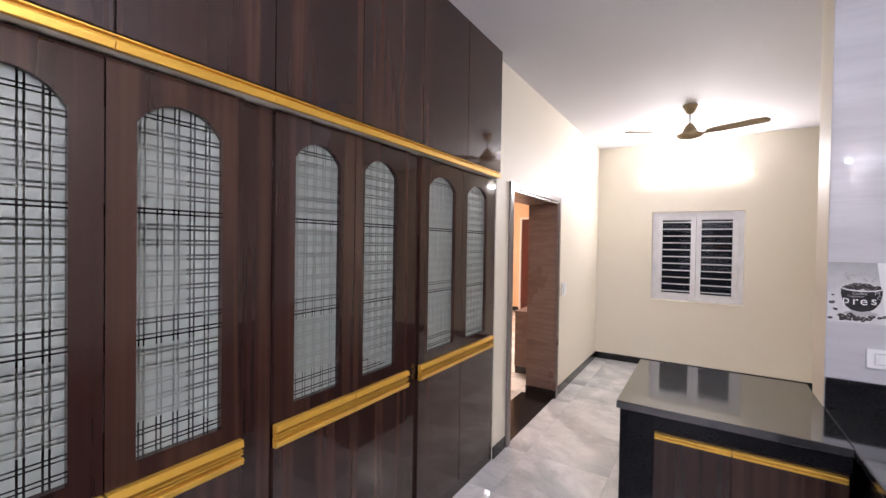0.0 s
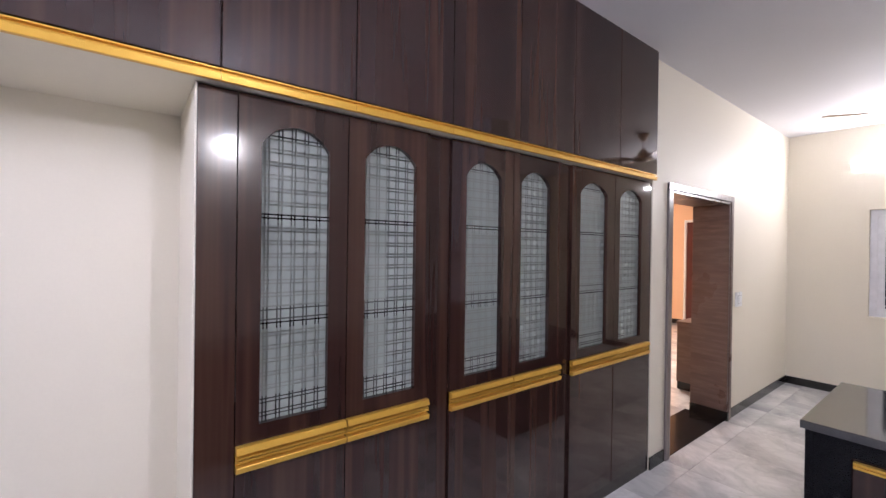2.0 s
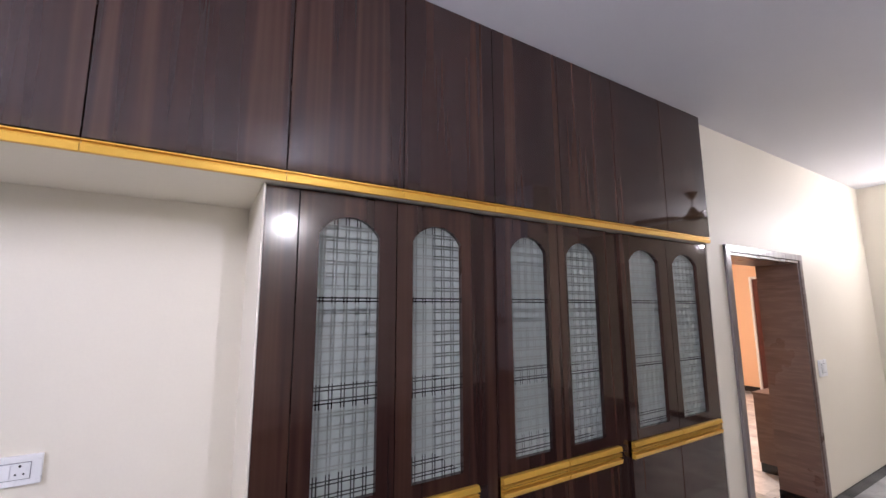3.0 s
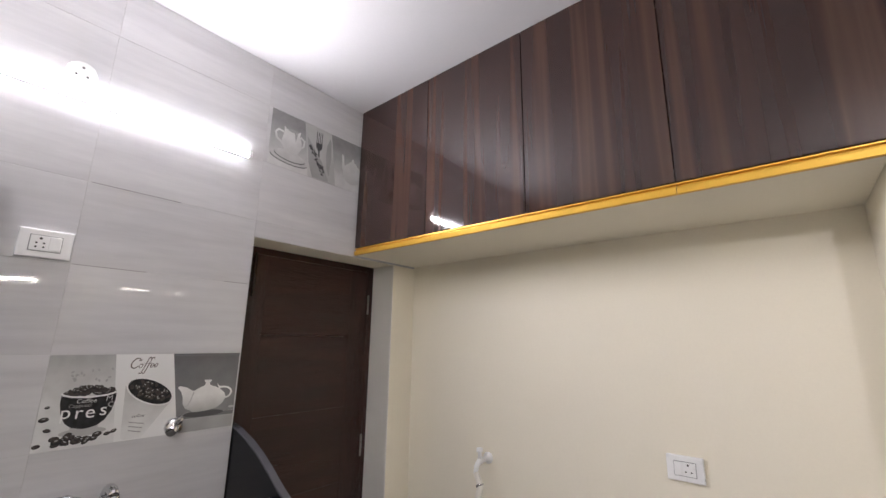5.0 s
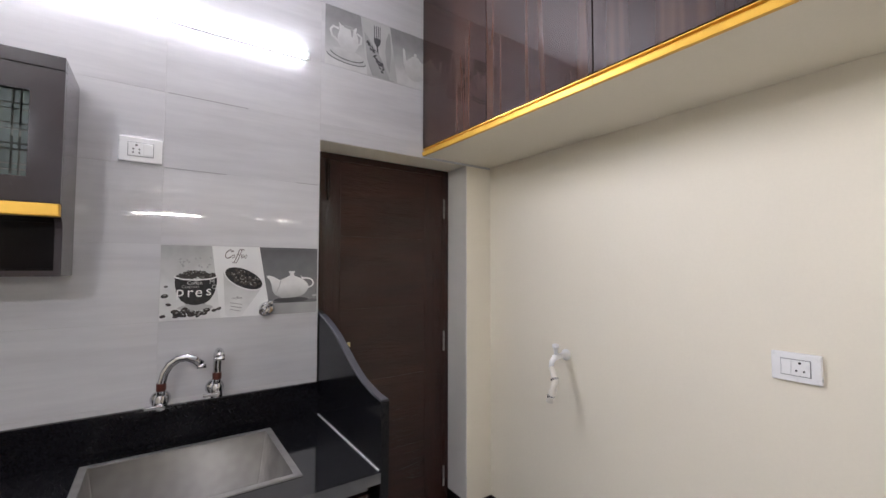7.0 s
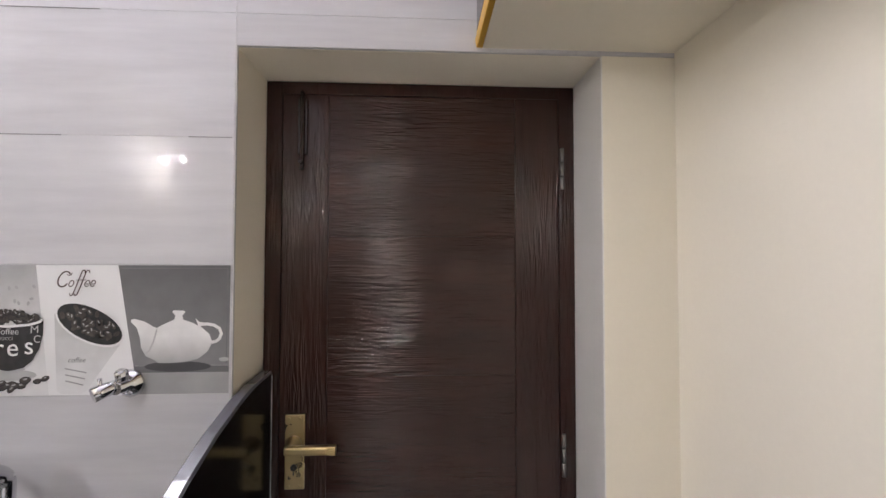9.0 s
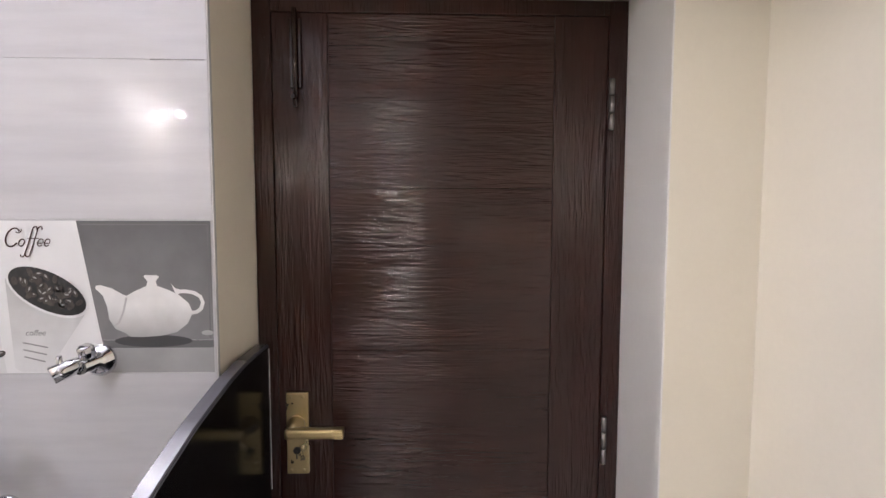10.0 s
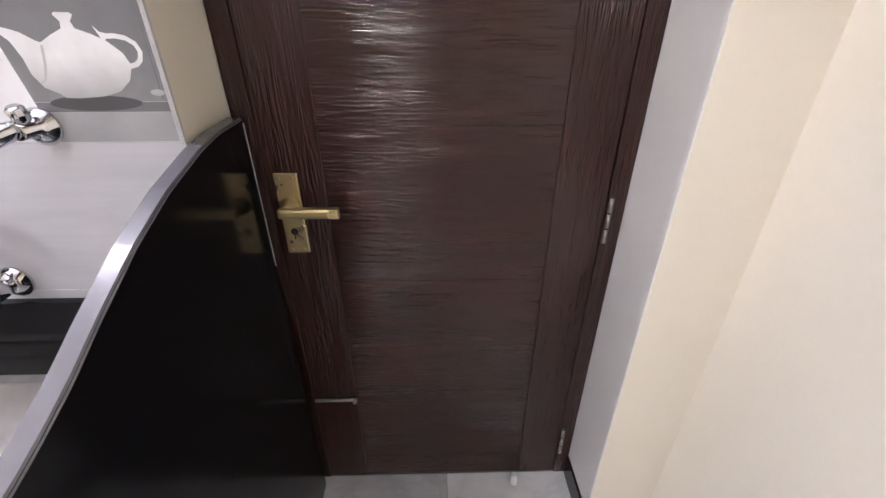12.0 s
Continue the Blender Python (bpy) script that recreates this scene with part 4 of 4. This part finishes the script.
part("window_sill", boxed(WX0 - 0.02, WX1 + 0.02, YF - 0.018, YF + 0.049, WZ0 - 0.014, WZ0 - 0.001, bevel=0.003), CREAM, w)

# ---- ceiling fan ----
FX, FY = 1.60, 6.86
fan = thing("ceiling_fan", (FX, FY, CEIL), "champagne brown three-blade ceiling fan at rest", "fan")
bm = bmesh.new()
lathe(bm, [(0.065, 0.0), (0.062, -0.012), (0.03, -0.075), (0.012, -0.085)], (FX, FY, CEIL), steps=26)
part("canopy", bm, FAN_BROWN, fan)
bm = bmesh.new()
sweep(bm, [(FX, FY, CEIL - 0.08), (FX, FY, CEIL - 0.19)], 0.010)
part("downrod", bm, UPVC, fan, "pale downrod")
bm = bmesh.new()
lathe(bm, [(0.014, -0.17), (0.034, -0.19), (0.06, -0.235), (0.068, -0.262), (0.105, -0.275), (0.112, -0.295), (0.09, -0.318), (0.04, -0.33), (0.0, -0.332)], (FX, FY, CEIL), steps=30)
part("motor", bm, FAN_BROWN, fan)
for ang in (217, 337, 97):
    bm = bmesh.new()
    r = Matrix.Translation((FX, FY, CEIL - 0.285)) @ Matrix.Rotation(radians(ang), 4, "Z") @ Matrix.Rotation(radians(-10), 4, "X")
    out = [(0.16, -0.045), (0.24, -0.06), (0.55, -0.062), (0.63, -0.045), (0.645, 0.0), (0.63, 0.045), (0.55, 0.055), (0.24, 0.05), (0.16, 0.035)]
    prism(bm, out, 0.008, lambda u, v, k: r @ Vector((u, v, k)))
    blade = part("blade", bm, FAN_BROWN, fan)
    bm = bmesh.new()
    prism(bm, [(0.09, -0.02), (0.2, -0.03), (0.2, 0.03), (0.09, 0.02)], 0.005, lambda u, v, k: r @ Vector((u, v, k - 0.006)))
    part("blade_arm", bm, FAN_BROWN, blade)

# ---- next room seen through the doorway ----
cb = thing("low_cabinet", (-0.06, 7.25, 0), "brown wood-grain low cabinet in the next room", "cabinet")
part("body", boxed(-0.235, 0.142, 7.0, 7.5, 0.09, 0.755, bevel=0.003), OAK_JAMB, cb)
part("top", boxed(-0.245, 0.142, 6.99, 7.51, 0.756, 0.78, bevel=0.004), OAK_JAMB, cb)
part("plinth", boxed(-0.23, 0.142, 7.01, 7.49, 0.0, 0.089), SKIRT, cb, "black plinth")
dl = thing("door_2", (-1.5, YL - 0.02, 0), "red-brown polished wooden door in the next room", "door", kind="structure")
part("leaf", boxed(-1.95, -1.0, YL - 0.04, YL - 0.001, 0.0, 2.2, bevel=0.004), RED_BROWN, dl)
for b in ((-1.995, -1.955, 0, 2.25), (-0.995, -0.955, 0, 2.25), (-1.954, -0.996, 2.205, 2.25)):
    part("frame", boxed(b[0], b[1], YL - 0.065, YL - 0.001, b[2], b[3], bevel=0.004), WHITE_REVEAL, dl, "pale painted door frame")
bm = boxed(-4.05, -2.0, YL - 0.010, YL, 0, 0.10)
structure("baseboard_lobby", bm, SKIRT, "black skirting of the next room", "baseboard")

# ---- wall tiles ----
ROWS = [1.247 + 0.302 * k for k in range(-4, 6)]
ROWS = [0.0] + ROWS + [CEIL - 0.002]
SHARED = {}


def tile_mesh(w, h, along, mat):
    key = (round(w, 4), round(h, 4), along, mat.name)
    if key not in SHARED:
        bm = bmesh.new()
        if along == "x":
            box(bm, 0, w, 0, 0.0075, 0, h, bevel=0.0009)
        else:
            box(bm, 0, w, 0, h, 0, 0.004, bevel=0.0008)
        SHARED[key] = mesh_of("tile", bm, mat)
    return SHARED[key]


def lay_tiles(parent, columns, rows, y_face, facing, mat=TILE, skip=()):
    """Glazed tiles on a wall that faces +y or -y."""
    for i, (x0, x1) in enumerate(zip(columns, columns[1:])):
        for j, (z0, z1) in enumerate(zip(rows, rows[1:])):
            if (i, j) in skip or z1 - z0 < 0.02:
                continue
            g = 0.0006
            ob = new("tile", tile_mesh(x1 - x0 - 2 * g, z1 - z0 - 2 * g, "x", mat))
            ob.parent = parent
            lift = 0.0003 * ((i * 7 + j * 3) % 3)
            ob.location = (x0 + g, (y_face - 0.0075 + lift if facing > 0 else y_face - lift), z0 + g)


bm = boxed(DOOR_L + 0.001, XR - 0.001, -0.0085, -0.0012, 0.0, CEIL - 0.001)
box(bm, 0.0, DOOR_L, -0.0085, -0.0012, DOOR_H + 0.002, CEIL - 0.001)
back_1 = structure("tile_bed_1", bm, GROUT, "white streaked glazed wall tiles with pale joints", "tiles")
lay_tiles(back_1, [1.083, 1.7, 2.312, 2.897], ROWS, 0.0, 1)
lay_tiles(back_1, [0.0, 0.470, 1.083], [DOOR_H + 0.002] + [z for z in ROWS if z > DOOR_H + 0.03], 0.0, 1)
for x0, x1, z in ((1.40, 1.69, 2.153), (1.48, 1.695, 1.851), (1.09, 1.19, 1.851)):
    part("joint_line", boxed(x0, x1, -0.0030, 0.0009, z - 0.0011, z + 0.0011), FLOOR_JOINT, back_1, "darkened tile joint")
bm = boxed(2.276, XR - 0.001, YK - 0.0068, YK, ZP2, CEIL - 0.001)
back_2 = structure("tile_bed_2", bm, GROUT, "white glazed wall tiles above the counter", "tiles")
lay_tiles(back_2, [2.277, 2.89], [z for z in ROWS if z > 0.9], YK - 0.0075, -1)


# ---- picture tiles ----
def ellipse(u, v, a, b, tilt=0.0, n=28, start=0.0, end=1.0):
    c, s = math.cos(radians(tilt)), math.sin(radians(tilt))
    out = []
    for i in range(n):
        t = 2 * math.pi * (start + (end - start) * i / (n if end - start >= 1 else n - 1))
        p, q = a * math.cos(t), b * math.sin(t)
        out.append((u + p * c - q * s, v + p * s + q * c))
    return out


def flat(bm, outline, layer, place):
    bm.faces.new([bm.verts.new(place(u, v, 0.0008 + 0.0006 * layer)) for u, v in outline])


def ribbon(bm, points, width, layer, place):
    """A band of one width along points, with mitred turns."""
    pts = [Vector((p[0], p[1])) for p in points]
    sides = []
    for k, p in enumerate(pts):
        d = (pts[min(k + 1, len(pts) - 1)] - pts[max(k - 1, 0)]).normalized()
        n = Vector((-d.y, d.x)) * width / 2
        sides.append([bm.verts.new(place(q.x, q.y, 0.0008 + 0.0006 * layer)) for q in (p + n, p - n)])
    for (a, c), (e, f) in zip(sides, sides[1:]):
        bm.faces.new((a, c, f, e))


def lettering(text, size, parent, mat, place, u, v, layer, slant=0.0, name="lettering"):
    cu = bpy.data.curves.new(name, "FONT")
    cu.body, cu.size, cu.shear = text, size, slant
    tmp = bpy.data.objects.new(name, cu)
    scene.collection.objects.link(tmp)
    bpy.context.view_layer.update()
    me = bpy.data.meshes.new_from_object(tmp)
    bpy.data.objects.remove(tmp)
    bpy.data.curves.remove(cu)
    for p in me.vertices:
        p.co = place(u + p.co.x, v + p.co.y, 0.0008 + 0.0006 * layer) - ORIGIN[parent]
    me.materials.clear()
    me.materials.append(mat)
    ob = new(name, me)
    ob.parent = parent
    ORIGIN[ob] = ORIGIN[parent]
    return ob


def teapot(bm, u, v, s, layer, place):
    """Low round pot with a knob, an upswept spout and an open handle; u, v is the knob's top."""
    k = s / 2050

    def at(p, q):
        return (u + (p - 805) * k, v - (q - 283) * k)
    body = ((785, 325), (740, 345), (705, 364), (690, 358), (650, 334), (606, 321), (588, 323), (584, 334), (612, 362), (628, 408), (634, 458), (658, 498), (700, 517), (715, 530),
            (765, 531), (840, 526), (900, 511), (943, 477), (964, 432), (950, 395), (912, 361), (872, 341), (828, 325), (822, 306), (836, 288), (828, 282), (780, 281), (775, 288), (790, 306))
    flat(bm, [at(*p) for p in body], layer, place)
    flat(bm, [at(*p) for p in ((883, 317), (900, 335), (922, 340), (916, 352), (905, 362), (897, 352))], layer + 0.4, place)
    ribbon(bm, [at(*p) for p in ((912, 347), (940, 346), (972, 352), (997, 368), (1006, 392), (998, 416), (982, 429), (960, 434))], 15 * k, layer + 0.8, place)


def script_heading(bm, u, v, s, layer, place):
    """The word Coffee in a slanted script, drawn as pen strokes."""
    def stroke(points, width):
        out = [(u + s * (p + 0.3 * q), v + s * q) for p, q in points]
        ribbon(bm, out, width * s, layer, place)

    def arc(cx, cy, rx, ry, a0, a1, n=14):
        return [(cx + rx * math.cos(radians(a0 + (a1 - a0) * i / n)), cy + ry * math.sin(radians(a0 + (a1 - a0) * i / n))) for i in range(n + 1)]
    stroke(arc(0.30, 0.42, 0.32, 0.44, 40, 325, 22), 0.075)
    stroke(arc(0.50, 0.74, 0.13, 0.10, 200, 400, 10), 0.045)
    stroke(arc(0.78, 0.17, 0.13, 0.17, 60, 420, 18), 0.055)
    for x in (1.10, 1.34):
        stroke(arc(x + 0.14, 0.80, 0.10, 0.14, -10, 190, 10) + [(x + 0.02, 0.4), (x, 0.0), (x - 0.04, -0.4)] + arc(x - 0.13, -0.42, 0.09, 0.10, 0, -190, 8), 0.06)
        stroke([(x - 0.10, 0.36), (x + 0.20, 0.38)], 0.04)
    for x in (1.66, 1.98):
        stroke([(x - 0.14, 0.14)] + arc(x, 0.19, 0.12, 0.16, -20, 160, 10)[::1] + arc(x, 0.17, 0.13, 0.17, 170, 320, 10), 0.05)


def picture_coffee(place, base, label):
    """Three printed panels: a mug of beans, a tilted cup under a heading, a teapot on a dark ground."""
    W, H = 0.614, 0.300
    rnd = random.Random(5)
    t = thing("picture_tile", base, label, "picture tile")
    g = 0.001
    bm = bmesh.new()
    flat(bm, [(g, g), (0.212, g), (0.175, H - g), (g, H - g)], 0, place)
    part("print_panel", bm, PRINT_MIST, t)
    bm = bmesh.new()
    flat(bm, [(0.212, g), (0.408, g), (0.358, H - g), (0.175, H - g)], 0, place)
    part("print_panel", bm, PRINT_WHITE, t)
    edge = lambda v: 0.408 - 0.05 * v / H
    for v0, v1, mat in ((0.066, H - g, PRINT_BACKDROP), (0.050, 0.0655, PRINT_MID), (g, 0.0495, PRINT_GREY)):
        bm = bmesh.new()
        flat(bm, [(edge(v0), v0), (W - g, v0), (W - g, v1), (edge(v1), v1)], 0, place)
        part("print_panel", bm, mat, t)
    bm = bmesh.new()
    ribbon(bm, [(0.607, 0.07), (0.607, 0.292), (0.366, 0.292)], 0.0025, 0.5, place)
    part("printed_line", bm, PRINT_MID, t)
    bm = bmesh.new()
    flat(bm, ellipse(0.122, 0.048, 0.062, 0.013), 0.4, place)
    part("printed_shade", bm, PRINT_PALE, t)
    bm = bmesh.new()
    mug = [(0.049, 0.172), (0.075, 0.163), (0.122, 0.159), (0.169, 0.163), (0.196, 0.172), (0.196, 0.142), (0.189, 0.108), (0.174, 0.080), (0.155, 0.064), (0.122, 0.057), (0.089, 0.064), (0.070, 0.080), (0.056, 0.108), (0.049, 0.142)]
    flat(bm, mug, 2, place)
    part("printed_mug", bm, PRINT_DARK, t)
    bm = bmesh.new()
    flat(bm, ellipse(0.1225, 0.173, 0.073, 0.015, 0, 32, 0.0, 0.5), 1.5, place)
    part("printed_mug_mouth", bm, PRINT_BEAN, t)
    bm = bmesh.new()
    ribbon(bm, [(0.048, 0.176), (0.052, 0.170), (0.075, 0.163), (0.122, 0.159), (0.170, 0.163), (0.193, 0.170), (0.197, 0.176)], 0.0055, 9, place)
    part("printed_rim", bm, PRINT_WHITE, t)
    bm = bmesh.new()
    ribbon(bm, [(0.085, 0.0625), (0.105, 0.0575), (0.122, 0.056), (0.139, 0.0575), (0.159, 0.0625)], 0.004, 3, place)
    part("printed_foot", bm, PRINT_PALE, t)
    heap, spilt = [], []
    for k in range(60):
        p = rnd.uniform(-0.062, 0.062)
        heap.append((0.122 + p, 0.166 + rnd.uniform(0.0, 0.034) * (1 - 0.6 * abs(p) / 0.062), rnd.uniform(0.007, 0.010), rnd.uniform(0, 180)))
    for k in range(26):
        spilt.append((rnd.uniform(0.012, 0.165), 0.016 + abs(rnd.gauss(0, 0.011)), rnd.uniform(0.010, 0.014), rnd.uniform(-35, 40)))
    spilt += [(0.205, 0.040, 0.010, 25), (0.188, 0.034, 0.010, 10), (0.017, 0.098, 0.013, 8), (0.030, 0.064, 0.010, -10), (0.020, 0.135, 0.007, 5)]
    for name, beans, layer in (("printed_bean_scatter", heap, 3), ("printed_bean_scatter", spilt, 2)):
        for shift, size, mat, lift in ((0.0, 1.0, PRINT_DARK, 0.0), (0.0012, 0.82, PRINT_BEAN, 0.08), (0.0026, 0.40, PRINT_GREY, 0.16)):
            bm = bmesh.new()
            for k, (p, q, r, tilt) in enumerate(beans):
                if mat is PRINT_GREY and k % 2:
                    continue
                flat(bm, ellipse(p, q + shift, r * size, r * size * (0.62 if mat is not PRINT_GREY else 0.35), tilt, 10), layer + lift + 0.25 * (k % 17), place)
            tagged(part(name, bm, mat, t), kind="stuff")
    bm = bmesh.new()
    for k in range(16):
        flat(bm, ellipse(rnd.uniform(0.06, 0.175), rnd.uniform(0.205, 0.250), 0.0052, 0.0034, rnd.uniform(0, 180), 8), 1, place)
    tagged(part("printed_bean_spray", bm, PRINT_GREY, t), kind="stuff")
    # tilted cup
    bm = bmesh.new()
    flat(bm, [(0.219, 0.188), (0.229, 0.012), (0.240, 0.004), (0.284, 0.004), (0.296, 0.012), (0.376, 0.130)], 1, place)
    part("printed_cup", bm, PRINT_CUP, t)
    bm = bmesh.new()
    flat(bm, ellipse(0.299, 0.162, 0.084, 0.041, -26), 2, place)
    part("printed_cup_rim", bm, PRINT_WHITE, t)
    bm = bmesh.new()
    flat(bm, ellipse(0.299, 0.163, 0.079, 0.037, -26), 3, place)
    part("printed_coffee", bm, PRINT_DARK, t)
    beans = []
    for k in range(52):
        a, r = rnd.uniform(0, 2 * math.pi), math.sqrt(rnd.random()) * 0.9
        p, q = 0.075 * r * math.cos(a), 0.033 * r * math.sin(a)
        beans.append((0.299 + p * 0.90 + q * 0.44, 0.163 - p * 0.44 + q * 0.90, rnd.uniform(0, 180)))
    for shift, a, b, mat, lift in ((0.0, 0.0085, 0.0050, PRINT_BEAN, 0.0), (0.0016, 0.0042, 0.0014, PRINT_GREY, 0.08)):
        bm = bmesh.new()
        for k, (p, q, tilt) in enumerate(beans):
            if mat is PRINT_BEAN or k % 3:
                flat(bm, ellipse(p, q + shift, a, b, tilt, 9), 4 + lift + 0.2 * (k % 11), place)
        tagged(part("printed_bean_scatter", bm, mat, t), kind="stuff")
    bm = bmesh.new()
    for k in range(3):
        ribbon(bm, [(0.246 + 0.001 * k, 0.062 - 0.014 * k), (0.294 - 0.003 * k, 0.052 - 0.014 * k)], 0.003, 2, place)
    tagged(part("printed_small_text", bm, PRINT_GREY, t), kind="stuff")
    lettering("coffee", 0.016, t, PRINT_MID, place, 0.252, 0.076, 2, 0.2)
    bm = bmesh.new()
    script_heading(bm, 0.222, 0.250, 0.040, 2, place)
    part("lettering", bm, PRINT_BROWN, t, "dark brown script heading")
    for letter, u, v in (("p", 0.0530, 0.096), ("r", 0.0900, 0.092), ("e", 0.1180, 0.092), ("s", 0.1560, 0.096)):
        lettering(letter, 0.058, t, PRINT_WHITE, place, u, v, 4)
    lettering("Coffee", 0.020, t, PRINT_PALE, place, 0.090, 0.141, 4)
    lettering("Cappucci", 0.016, t, PRINT_GREY, place, 0.072, 0.128, 4)
    lettering("M", 0.026, t, PRINT_PALE, place, 0.168, 0.143, 4)
    lettering("C", 0.024, t, PRINT_PALE, place, 0.176, 0.122, 4)
    # teapot
    bm = bmesh.new()
    flat(bm, ellipse(0.497, 0.064, 0.075, 0.012), 1, place)
    part("printed_shade", bm, PRINT_SHADE, t)
    bm = bmesh.new()
    teapot(bm, 0.497, 0.193, 1.0, 2, place)
    flat(bm, ellipse(0.602, 0.080, 0.0115, 0.005), 2, place)
    part("printed_teapot", bm, PRINT_POT, t)
    bm = bmesh.new()
    ribbon(bm, [(0.424, 0.094), (0.433, 0.101), (0.442, 0.122), (0.449, 0.150)], 0.004, 3.5, place)
    part("printed_crease", bm, PRINT_PALE, t)
    return t


def picture_crockery(place, base, label):
    """Three printed panels: stacked cups, cutlery and a teapot."""
    W, H = 0.590, 0.300
    t = thing("picture_tile", base, label, "picture tile")
    g = 0.001
    for outline, mat in (([(g, g), (0.225, g), (0.185, H - g), (g, H - g)], PRINT_VEIL), ([(0.225, g), (0.400, g), (0.355, H - g), (0.185, H - g)], PRINT_PALE), ([(0.400, g), (W - g, g), (W - g, H - g), (0.355, H - g)], PRINT_VEIL)):
        bm = bmesh.new()
        flat(bm, outline, 0, place)
        part("print_panel", bm, mat, t)
    # jug on two plates
    for k, (a, mat) in enumerate(((0.104, PRINT_MID), (0.102, PRINT_SOFT), (0.088, PRINT_MID), (0.086, PRINT_SOFT))):
        bm = bmesh.new()
        flat(bm, ellipse(0.112 + 0.003 * (k // 2), 0.052 + 0.016 * (k // 2) + 0.005 * (k % 2), a, 0.026, -3), 1 + k, place)
        part("printed_plate" if k % 2 else "printed_shade", bm, mat, t)
    bm = bmesh.new()
    flat(bm, [(0.070, 0.226), (0.082, 0.214), (0.150, 0.218), (0.164, 0.226), (0.160, 0.200), (0.172, 0.166), (0.172, 0.126), (0.154, 0.094), (0.120, 0.082), (0.088, 0.090), (0.068, 0.116), (0.062, 0.152), (0.072, 0.190)], 6, place)
    ribbon(bm, [(0.070, 0.192), (0.040, 0.196), (0.026, 0.176), (0.034, 0.148), (0.068, 0.128)], 0.011, 7, place)
    ribbon(bm, [(0.164, 0.196), (0.188, 0.184), (0.186, 0.150), (0.170, 0.138)], 0.010, 7, place)
    part("printed_jug", bm, PRINT_SOFT, t)
    bm = bmesh.new()
    flat(bm, ellipse(0.122, 0.214, 0.030, 0.009, 3), 8, place)
    flat(bm, [(0.128, 0.205), (0.146, 0.206), (0.138, 0.160)], 8, place)
    part("printed_shade", bm, PRINT_GREY, t)
    # fork, knife and a patterned napkin
    bm = bmesh.new()
    for k in range(4):
        ribbon(bm, [(0.262 + 0.011 * k, 0.275), (0.263 + 0.0105 * k, 0.205)], 0.0045, 2, place)
    flat(bm, [(0.258, 0.210), (0.300, 0.210), (0.296, 0.180), (0.284, 0.166), (0.274, 0.166), (0.262, 0.180)], 3, place)
    ribbon(bm, [(0.279, 0.172), (0.288, 0.06)], 0.009, 2, place)
    part("printed_fork", bm, PRINT_SHADE, t)
    bm = bmesh.new()
    flat(bm, [(0.352, 0.040), (0.336, 0.080), (0.326, 0.150), (0.330, 0.215), (0.346, 0.262), (0.356, 0.250), (0.362, 0.150)], 2, place)
    part("printed_knife", bm, PRINT_GREY, t)
    bm = bmesh.new()
    flat(bm, [(0.205, 0.222), (0.222, 0.205), (0.300, 0.110), (0.348, 0.020), (0.352, 0.004), (0.250, 0.004), (0.222, 0.080)], 4, place)
    part("printed_napkin", bm, PRINT_GREY, t)
    rnd = random.Random(9)
    bm = bmesh.new()
    for k in range(40):
        p = rnd.random()
        flat(bm, ellipse(0.222 + 0.10 * p + rnd.uniform(-0.006, 0.022) * (0.3 + p), 0.175 - 0.165 * p + rnd.uniform(-0.004, 0.03) * p, 0.009, 0.0045, rnd.uniform(0, 180), 8), 5 + 0.1 * k, place)
    tagged(part("printed_napkin_pattern", bm, PRINT_SHADE, t), kind="stuff")
    # tall teapot
    bm = bmesh.new()
    flat(bm, ellipse(0.512, 0.105, 0.066, 0.066), 2, place)
    flat(bm, ellipse(0.512, 0.166, 0.028, 0.014), 2.4, place)
    flat(bm, ellipse(0.512, 0.186, 0.009, 0.012), 2.8, place)
    flat(bm, [(0.432, 0.205), (0.446, 0.200), (0.452, 0.150), (0.474, 0.098), (0.462, 0.072), (0.438, 0.120)], 3.2, place)
    ribbon(bm, [(0.560, 0.150), (0.582, 0.146), (0.586, 0.110), (0.572, 0.085)], 0.008, 3.6, place)
    part("printed_teapot", bm, PRINT_SOFT, t)
    return t


Z0P = 1.2475
picture_coffee(lambda u, v, w: Vector((1.7 - u, 0.0003 + w, Z0P + v)), (1.4, 0.0, Z0P), "printed coffee tile with mug, tilted cup and white teapot")
picture_coffee(lambda u, v, w: Vector((2.278 + u, YK - 0.0079 - w, Z0P + v)), (2.6, YK - 0.008, Z0P), "printed coffee tile on the wall above the counter")
picture_crockery(lambda u, v, w: Vector((1.066 - u, 0.0003 + w, 2.456 + v)), (0.8, 0.0, 2.456), "grey printed tile with stacked cups, cutlery and teapot")

# ---- floor tiles ----
S = 0.6
for i in range(-7, 8):
    for j in range(-1, 20):
        x0, y0 = 0.02 + i * S, -0.19 + j * S
        x1, y1 = x0 + S, y0 + S
        x0, x1, y0, y1 = max(x0, -4.05), min(x1, 4.25), max(y0, -0.19), min(y1, YL)
        if x1 - x0 < 0.05 or y1 - y0 < 0.05 or (x1 < 0.0 and y1 < 3.9) or (x0 > XR and y1 < YK):
            continue
        g = 0.0008
        ob = new("tile", tile_mesh(x1 - x0 - 2 * g, y1 - y0 - 2 * g, "floor", FLOOR_TILE))
        ob.parent = floor
        ob.location = (x0 + g, y0 + g, -0.004)
